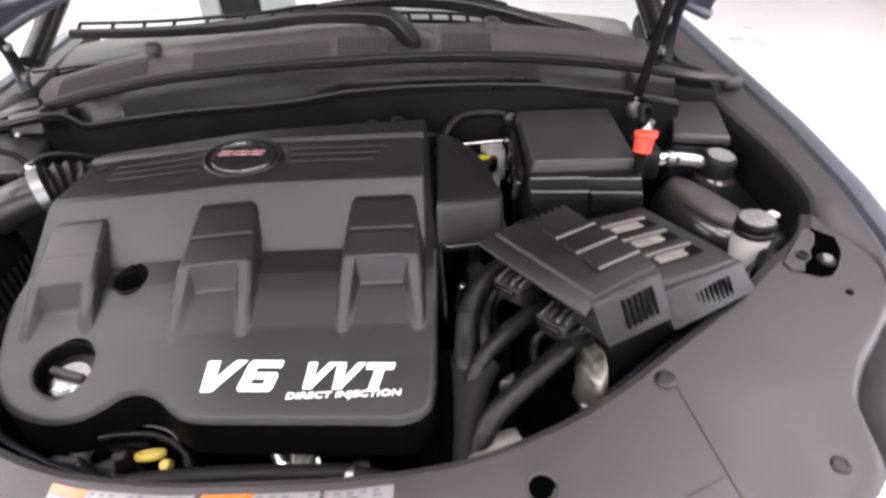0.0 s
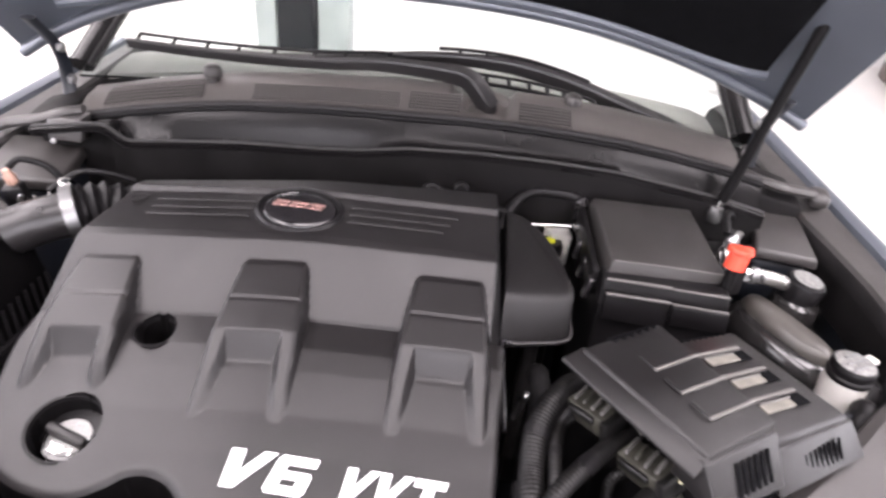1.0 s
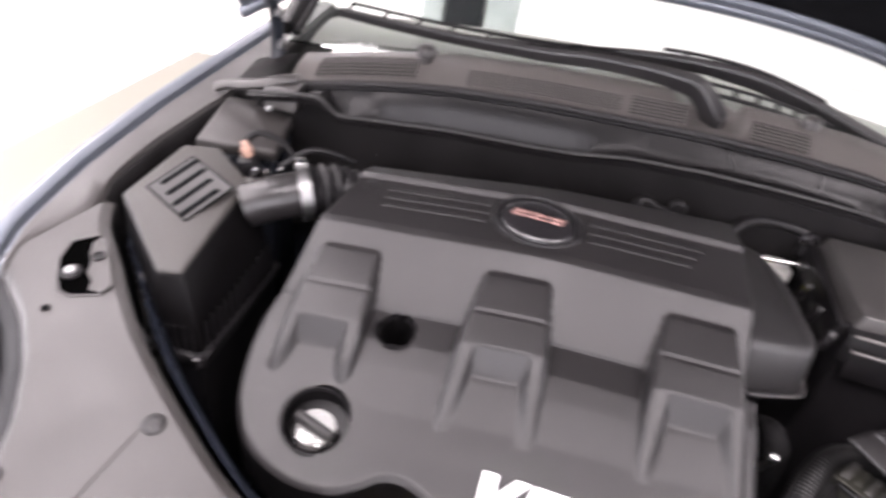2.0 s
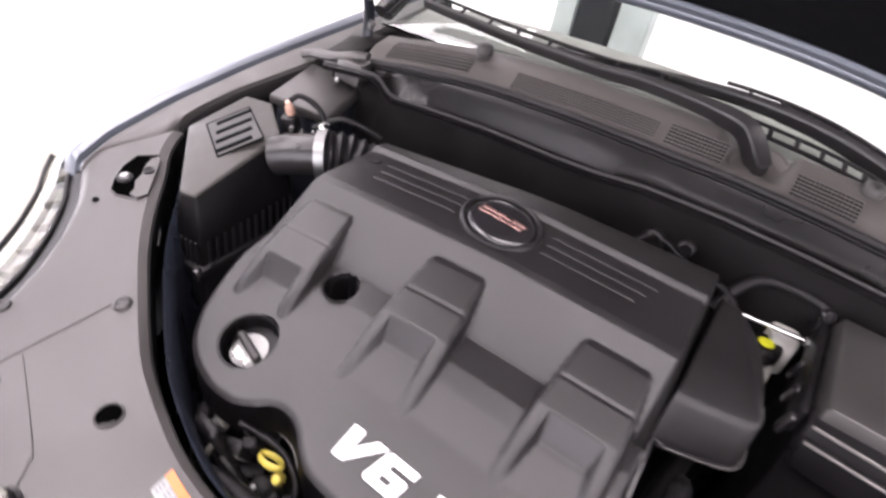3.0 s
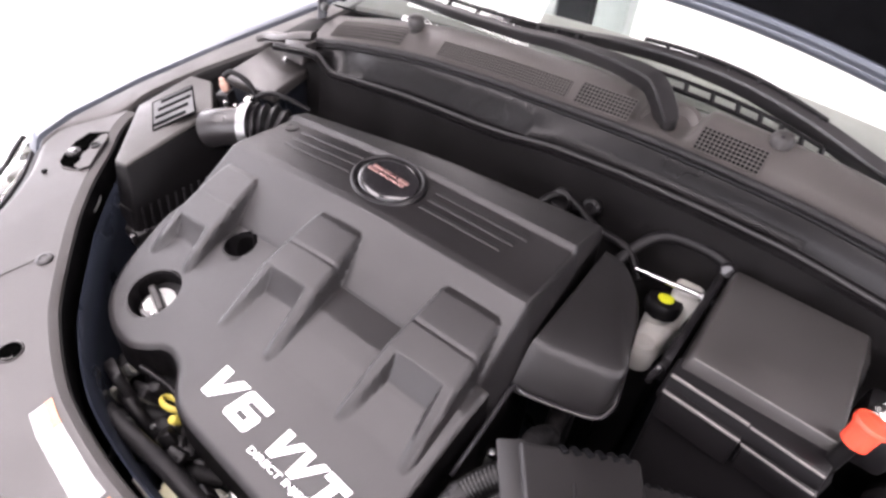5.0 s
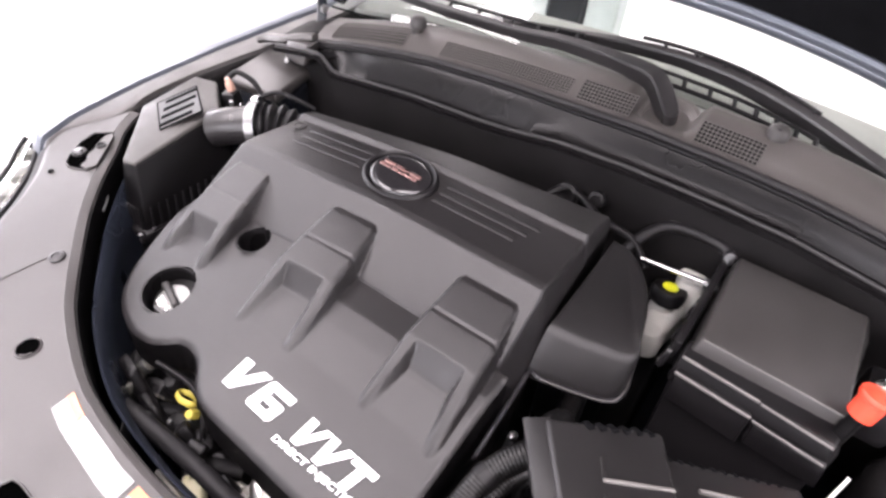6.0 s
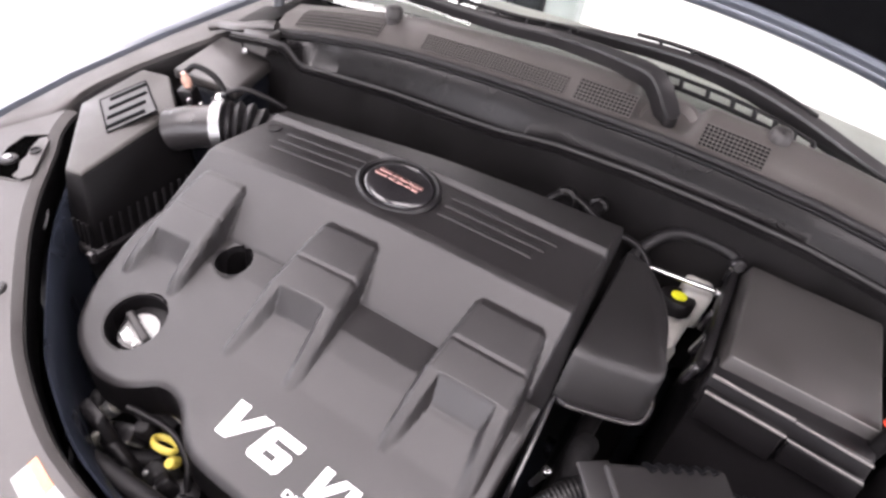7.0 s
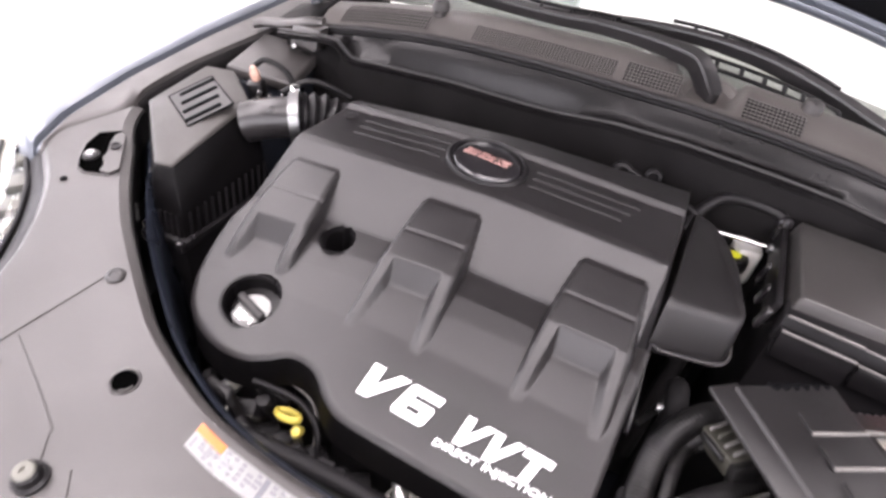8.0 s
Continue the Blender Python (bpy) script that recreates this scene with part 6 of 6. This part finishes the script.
def filler_corner():
    """Taupe pipe, ribbed connector and torn heat shield round the dipstick."""
    p = thing("metal_pipe", "dull taupe metal pipe beside the dipstick", "pipe")
    part("pipe", tube([(-0.245, -0.245, 0.84), (-0.262, -0.268, 0.822), (-0.279, -0.292, 0.795), (-0.285, -0.31, 0.74)], 0.012, 14, 6), ALLOY, p)
    part("band", tube([(-0.262, -0.268, 0.822), (-0.266, -0.274, 0.817)], 0.0135, 14, 1, straight=True), STEEL, p)
    c = thing("ribbed_connector", "dark connector with upright ribs beside the dipstick", "connector", at=(-0.229, -0.275, 0.792))
    c.rotation_euler = (radians(25), radians(-15), radians(12))
    part("shell", rbox((0.040, 0.024, 0.040), 0.004, 2), BLACK, c)
    for k in range(5):
        part("rib", rbox((0.0035, 0.005, 0.034), 0.001, 1, pose(-0.015 + 0.0075 * k, -0.012, 0.002)), PLASTIC if k % 2 else ALLOY, c)
    part("stud", lathe([(0.004, 0), (0.004, 0.008), (0, 0.009)], 10, pose(-0.012, -0.014, 0.018)), STEEL, c)
    part("lead", tube([(0, 0, -0.018), (0.004, 0.004, -0.08), (0.01, 0.01, -0.2)], 0.007, 10, 4), RUBBER, c)
    h = thing("heat_shield", "thin black heat shield with a pale torn edge", "shield")
    edge = curve_points([(-0.198, -0.252, 0.848), (-0.182, -0.246, 0.852), (-0.160, -0.244, 0.848), (-0.138, -0.250, 0.845), (-0.122, -0.262, 0.838), (-0.114, -0.275, 0.822), (-0.112, -0.285, 0.79)], 4)
    part("plate", sheet([[q, q + Vector((0.002, 0.012, 0.004)), q + Vector((0.004, 0.03, -0.02)), q + Vector((0.004, 0.036, -0.10))] for q in edge], 0.0015), SHIELD, h)
    part("torn_edge", tube([q + Vector((0, 0, 0.0008 * (i % 3))) for i, q in enumerate(edge)], 0.0011, 6, 1, straight=True), RIB, h, "pale torn edge")
    for x, y, z, r in ((-0.160, -0.292, 0.782, 0.019), (-0.105, -0.300, 0.775, 0.021), (-0.055, -0.305, 0.775, 0.016)):
        q = thing("round_cap", "round black rubber cap below the dipstick", "cap", "round caps", at=(x, y, z))
        part("dome", lathe([(r * 0.8, -0.06), (r * 0.82, -0.012), (r, -0.010), (r, 0.0), (r * 0.86, 0.008), (r * 0.5, 0.012), (0, 0.013)], 22, pose(0, 0, 0, 30, 8, 0)), RUBBER, q)
        part("nub", lathe([(0.004, 0.008), (0.004, 0.015), (0, 0.016)], 10, pose(-r * 0.4, -0.004, 0.0, 30, 8, 0)), STEEL, q)


filler_corner()


def alternator():
    """Pale cast housing that peeps out below the cover's front edge."""
    t = thing("alternator", "pale cast alloy housing below the cover's front edge", "alternator", at=(0.045, -0.292, 0.785))
    t.rotation_euler = (radians(35), 0, radians(8))
    part("housing", lathe([(0.030, -0.06), (0.036, -0.02), (0.038, 0.006), (0.034, 0.020), (0.022, 0.028), (0.010, 0.030), (0, 0.030)], 28), PALE_ALLOY, t)
    for k in range(8):
        a = 2 * math.pi * k / 8
        part("fin", rbox((0.018, 0.004, 0.010), 0.0015, 1, pose(0.029 * math.cos(a), 0.029 * math.sin(a), 0.024, 0, 0, 45 * k)), PALE_ALLOY, t)
    part("ear", rbox((0.030, 0.022, 0.020), 0.005, 2, pose(-0.046, -0.006, 0.0)), PALE_ALLOY, t)
    part("stud", lathe([(0.006, 0), (0.006, 0.014), (0, 0.015)], 10, pose(-0.048, -0.006, 0.008)), CHROME, t)
    part("mount", rbox((0.05, 0.03, 0.10), 0.006, 1, pose(0, 0.01, -0.09)), BLACK, t)
    r = thing("radiator_strip", "thin pale metal strip below the panel edge", "bracket")
    part("strip", rbox((0.085, 0.007, 0.014), 0.002, 1, pose(-0.025, -0.372, 0.85, 20, 3, -2)), PALE_ALLOY, r)
    part("screw", lathe([(0.005, 0), (0.005, 0.004), (0, 0.005)], 10, pose(0.006, -0.372, 0.857)), STEEL, r)


alternator()


def right_corner():
    """Coolant tank, washer filler and pipes in the corner beside the fuse box."""
    t = thing("coolant_tank", "long dark plastic coolant tank with smoky top and round cap", "coolant tank")

    def long_body(levels):
        b = bmesh.new()
        rings = []
        for grow, z in levels:
            ring = []
            for k in range(32):
                a = 2 * math.pi * k / 32
                u, v = (0.105 + grow) * math.copysign(abs(math.cos(a)) ** 0.7, math.cos(a)), (0.046 + grow) * math.copysign(abs(math.sin(a)) ** 0.8, math.sin(a))
                ring.append(b.verts.new((0.757 + 0.55 * u + 0.83 * v, 0.160 - 0.83 * u + 0.55 * v, z - 0.10 * u)))
            rings.append(ring)
        for u, v in zip(rings, rings[1:]):
            for k in range(32):
                b.faces.new((u[k], u[(k + 1) % 32], v[(k + 1) % 32], v[k]))
        b.faces.new(rings[0][::-1])
        b.faces.new(rings[-1])
        bmesh.ops.recalc_face_normals(b, faces=b.faces)
        return b

    part("tank", long_body([(-0.015, 0.355), (0.0, 0.42), (0.004, 0.88), (0.004, 0.905), (-0.004, 0.922), (-0.016, 0.936)]), TANK, t, smooth=60)
    part("tank_top", long_body([(-0.015, 0.934), (-0.015, 0.937), (-0.022, 0.950), (-0.030, 0.956), (-0.038, 0.957)]), SMOKY, t, "paler smoky tank top", smooth=60)
    part("shoulder", lathe([(0.044, -0.03), (0.040, 0.005), (0.032, 0.012), (0.029, 0.03)], 28, pose(0.790, 0.222, 0.957, 0, 6, 0)), TANK, t)
    c = part("cap", lathe([(0.033, -0.012), (0.034, 0.022), (0.031, 0.028), (0.016, 0.030), (0, 0.030)], 16, pose(0.790, 0.222, 0.978, 6, 6, 0)), BLACK, t, "black ridged cap")
    part("cap_label", lathe([(0.025, 0), (0.025, 0.001), (0, 0.001)], 24, pose(0.793, 0.219, 1.0085, 6, 6, 0)), CAP_PRINT, c, "worn grey cap print")
    p = thing("coolant_pipe", "bright metal pipe with a clamp beside the red cap", "pipe")
    part("pipe", tube([(0.655, 0.212, 1.004), (0.675, 0.218, 1.005), (0.70, 0.220, 1.005), (0.745, 0.221, 0.998), (0.775, 0.222, 0.986)], 0.013, 16, 6), CHROME, p)
    part("clamp", tube([(0.690, 0.219, 1.005), (0.702, 0.220, 1.005)], 0.016, 16, 1, straight=True), STEEL, p)
    for k in (-0.01, 0.01):
        part("clamp_ear", rbox((0.006, 0.012, 0.014), 0.002, 1, pose(0.697 + k, 0.203, 1.010)), STEEL, p)
    part("bracket", rbox((0.03, 0.02, 0.006), 0.002, 1, pose(0.672, 0.204, 1.008, 10, 0, 20)), STEEL, p)
    w = thing("washer_filler", "white washer filler neck with a grey printed cap", "washer filler", at=(0.778, 0.022, 0.0))
    part("neck", lathe([(0.020, 0.345), (0.021, 0.84), (0.025, 0.885), (0.032, 0.950), (0.030, 0.966)], 28), MILKY, w, "white filler neck")
    cap = part("cap", lathe([(0.0315, 0.964), (0.032, 0.971), (0.029, 0.974), (0.0315, 0.979), (0.0315, 0.987), (0.029, 0.991), (0.024, 0.990), (0, 0.9895)], 28), BLACK, w, "dark cap ring")
    part("cap_top", lathe([(0.0275, 0.9885), (0.0275, 0.9915), (0.025, 0.9925), (0, 0.9925)], 28), CAP_PRINT, cap, "silver-grey printed cap top")
    for k in (-1, 0, 1):
        part("cap_ridge", rbox((0.040 - 0.012 * abs(k), 0.005, 0.003), 0.001, 1, pose(0.0, 0.014 * k, 0.9935, 0, 0, 25)), STEEL, cap)
    part("cap_tab", rbox((0.022, 0.018, 0.008), 0.003, 2, pose(0.034, 0.018, 0.984, 0, 0, 30)), MILKY, cap)
    d = thing("corner_duct", "black plastic duct in the bay corner", "duct")
    part("duct", tube([(0.80, 0.10, 0.345), (0.815, 0.03, 0.90), (0.80, -0.005, 0.93), (0.77, -0.05, 0.90), (0.74, -0.08, 0.5)], 0.018, 12, 6), BLACK, d)
    part("collar", tube([(0.812, 0.035, 0.86), (0.815, 0.028, 0.90)], 0.022, 14, 1, straight=True), RUBBER, d)


right_corner()


def harness():
    """Ribbed looms, plugs and hoses between the cover and the fuse box."""
    def loom(name, label, pts, r, mat=LOOM, ribs=0.0004, pitch=0.0048):
        t = thing(name, label, "hose", "wiring looms")
        part("loom", tube(pts, r, 14, 8, ribs=ribs, pitch=pitch), mat, t)
        line = curve_points(pts, 8)
        for k in (3, len(line) // 2):
            part("tape", tube([line[k], line[k + 1], line[k + 2]], r * 1.07, 14, 1, straight=True), BLACK, t, "black tape wrapping")
        return t
    loom("wiring_loom", "ribbed black wiring loom", [(0.392, -0.092, 0.99), (0.357, -0.092, 0.995), (0.325, -0.114, 0.99), (0.298, -0.155, 0.97), (0.290, -0.20, 0.95), (0.289, -0.25, 0.935), (0.286, -0.31, 0.87)], 0.0165)
    loom("wiring_loom", "ribbed black wiring loom", [(0.448, -0.122, 0.985), (0.415, -0.150, 0.98), (0.356, -0.203, 0.98), (0.308, -0.252, 0.965), (0.286, -0.29, 0.92)], 0.0115)
    loom("wiring_loom", "ribbed black wiring loom", [(0.486, -0.178, 0.975), (0.465, -0.195, 0.972), (0.404, -0.252, 0.968), (0.352, -0.298, 0.96), (0.309, -0.333, 0.935), (0.285, -0.37, 0.85)], 0.0135)
    loom("wiring_loom", "thin ribbed wiring loom", [(0.348, -0.118, 0.985), (0.327, -0.139, 0.97), (0.317, -0.179, 0.965), (0.315, -0.225, 0.95), (0.30, -0.27, 0.90)], 0.0085)
    for pts, r, lab in (([(0.288, -0.215, 0.935), (0.290, -0.26, 0.93), (0.289, -0.32, 0.905), (0.282, -0.365, 0.87), (0.27, -0.39, 0.80)], 0.0205, "taped black wiring trunk"), ([(0.318, -0.245, 0.955), (0.300, -0.275, 0.94), (0.290, -0.31, 0.91)], 0.0165, "taped black wiring branch"), ([(0.32, 0.02, 0.90), (0.315, -0.02, 0.93), (0.318, -0.05, 0.90), (0.32, -0.06, 0.7)], 0.016, "smooth dark hose below the housing")):
        t = thing("hose", lab, "hose", "wiring looms")
        part("trunk", tube(pts, r, 14, 8), TAPE, t)
        line = curve_points(pts, 8)
        for k in range(2, len(line) - 3, 5):
            part("tape_turn", tube(line[k:k + 3], r * 1.035, 14, 1, straight=True), TAPE, t)
    # two broad ridged plugs under the overhanging fuse box strip
    for i, (x, y, z) in enumerate(((0.366, -0.138, 0.992), (0.418, -0.207, 0.982))):
        t = thing("wiring_plug", "olive-grey wiring plug with pale ridges", "plug", "wiring plugs", at=(x, y, z))
        t.rotation_euler = (radians(8), radians(-10), radians(-52))
        part("shell", rbox((0.062, 0.036, 0.030), 0.004, 2), CLIP, t)
        part("collar", rbox((0.012, 0.042, 0.034), 0.004, 2, pose(0.030, 0, -0.002)), LOOM, t, "black plug collar")
        for k in range(4):
            part("ridge", rbox((0.0042, 0.030 - 0.004 * (k % 2), 0.007), 0.0015, 1, pose(-0.023 + 0.0135 * k, 0.002, 0.0165, 0, 0, 8)), DARK_RIDGE if k != 1 else CLIP, t, "ridge in a pale tone")
        part("latch", rbox((0.040, 0.007, 0.010), 0.002, 1, pose(-0.004, -0.020, 0.008)), LOOM, t, "black latch bar")
        part("socket", rbox((0.050, 0.030, 0.05), 0.006, 2, pose(0.0, 0.024, -0.022, 20, 0, 0)), BLACK, t, "black socket")
        part("lead", tube([(-0.02, -0.01, -0.010), (-0.03, -0.03, -0.03), (-0.03, -0.04, -0.09)], 0.007, 10, 5, ribs=0.0005, pitch=0.005), LOOM, t, "ribbed lead")
    for x, y, z, lab, mat in ((0.420, -0.163, 1.004, "grey lock tab between the wiring plugs", RIB), (0.452, -0.222, 0.998, "cream lock tab beside the cast fitting", CREAM)):
        t = thing("lock_tab", lab, "clip", at=(x, y, z))
        part("tab", rbox((0.024, 0.016, 0.010), 0.003, 2, pose(0, 0, 0, 10, 0, 35)), mat, t)
        part("stem", rbox((0.012, 0.010, 0.06), 0.003, 1, pose(0.004, 0.004, -0.03, 10, 0, 35)), BLACK, t, "black stem")
    t = thing("metal_cover", "bright cast metal fitting below the fuse box", "fitting", at=(0.454, -0.248, 0.945))
    ring = ((0.010, 0.050), (0.024, 0.018), (0.020, -0.018), (0.004, -0.046), (-0.010, -0.040), (-0.024, -0.006), (-0.014, 0.014), (-0.012, 0.040))
    part("casting", solid([(x * 1.1, y * 1.08, -0.05) for x, y in ring], [(x * 0.8, y * 0.86, 0.010 + 0.012 * math.sin(3.1 * k)) for k, (x, y) in enumerate(ring)], 0.005, 2), CASTING, t)
    part("web", rbox((0.010, 0.05, 0.012), 0.003, 2, pose(-0.008, 0.006, 0.014, 0, 12, 14)), CASTING, t)
    part("leg", rbox((0.02, 0.02, 0.1), 0.004, 1, pose(0, 0, -0.09)), BLACK, t)
    t = thing("bright_bolt", "bright metal bolt below the cast fitting", "bolt", at=(0.435, -0.297, 0.925))
    part("head", lathe([(0.005, -0.02), (0.005, 0.003), (0.003, 0.005), (0, 0.005)], 10), STEEL, t)
    part("shank", lathe([(0.004, -0.1), (0.004, -0.02)], 8), STEEL, t)
    t = thing("hose_joint", "bright metal hose joint beside the wiring", "fitting", at=(0.343, -0.255, 0.925))
    t.rotation_euler = (radians(48), radians(-20), 0)
    for k in range(3):
        part("ring", lathe([(0.007, 0), (0.009, 0.003), (0.009, 0.008), (0.007, 0.010)], 16, pose(0, 0, -0.026 + 0.022 * k)), STEEL, t)
    part("core", lathe([(0.006, -0.1), (0.006, 0.035), (0, 0.036)], 14), BLACK, t)
    t = thing("metal_duct", "bright metal pipe end below the wiring", "pipe")
    part("pipe", tube([(0.345, -0.33, 0.90), (0.315, -0.345, 0.905), (0.28, -0.385, 0.895), (0.25, -0.40, 0.87)], 0.018, 16, 6), ALLOY, t)
    part("seam", tube([(0.318, -0.362, 0.91), (0.285, -0.398, 0.90)], 0.003, 8, 1, straight=True), STEEL, t)
    t = thing("spark_fitting", "small bright fitting beside the engine cover", "fitting", at=(0.288, -0.085, 0.950))
    part("tip", lathe([(0.004, -0.05), (0.005, 0), (0.0065, 0.003), (0.0065, 0.009), (0.004, 0.012), (0, 0.0125)], 12, pose(0, 0, 0, 10, 10, 0)), CHROME, t)


harness()


def mullion():
    """An upright frame in the room behind the glass."""
    t = thing("door_frame", "dark upright post between two pale columns, seen through the windshield", "door frame", at=(-0.43, 1.42, 0))
    part("post", rbox((0.125, 0.08, 3.4), 0.006, 1, pose(0, 0, 1.7)), DARK, t, "dark post")
    part("column", rbox((0.075, 0.08, 3.4), 0.006, 1, pose(-0.105, 0.01, 1.7)), PALE, t, "pale column")
    part("column", rbox((0.11, 0.08, 3.4), 0.006, 1, pose(0.125, 0.01, 1.7)), PALE, t, "pale column")


mullion()


def podium():
    """A low rounded podium with a ribbed side, against the east wall far beside the car."""
    t = thing("display_podium", "low rounded podium with grey ribbed side and yellow top", "podium", at=(5.97, 5.2, 0.002))
    ring = lambda r, n: [(-(0.9 + r) * math.cos(a), (2.6 + r) * math.sin(a)) for a in (math.pi * (k / n - 0.5) for k in range(n + 1))]

    def slab(r, z0, z1):
        b = bmesh.new()
        lo, hi = [b.verts.new((x, y, z0)) for x, y in ring(r, 48)], [b.verts.new((x, y, z1)) for x, y in ring(r, 48)]
        b.faces.new(hi[::-1])
        b.faces.new(lo)
        for k in range(49):
            q = (k + 1) % 49
            b.faces.new((lo[k], hi[k], hi[q], lo[q]))
        bmesh.ops.recalc_face_normals(b, faces=b.faces)
        return b

    part("base", slab(-0.02, 0.0, 0.20), TAUPE, t, "taupe base", smooth=0)
    part("trim", slab(0.01, 0.20, 0.225), WALL, t, "white edge trim", smooth=0)
    part("top", slab(-0.06, 0.225, 0.24), CREAM_TOP, t, "pale yellow top", smooth=0)
    for k, (x, y) in enumerate(ring(-0.008, 44)[1:-1]):
        part("rib", rbox((0.03, 0.07, 0.19), 0.008, 1, pose(x, y, 0.097, 0, 0, math.degrees(math.atan2(y / 6.8, x / 0.81)))), TAUPE, t)


podium()
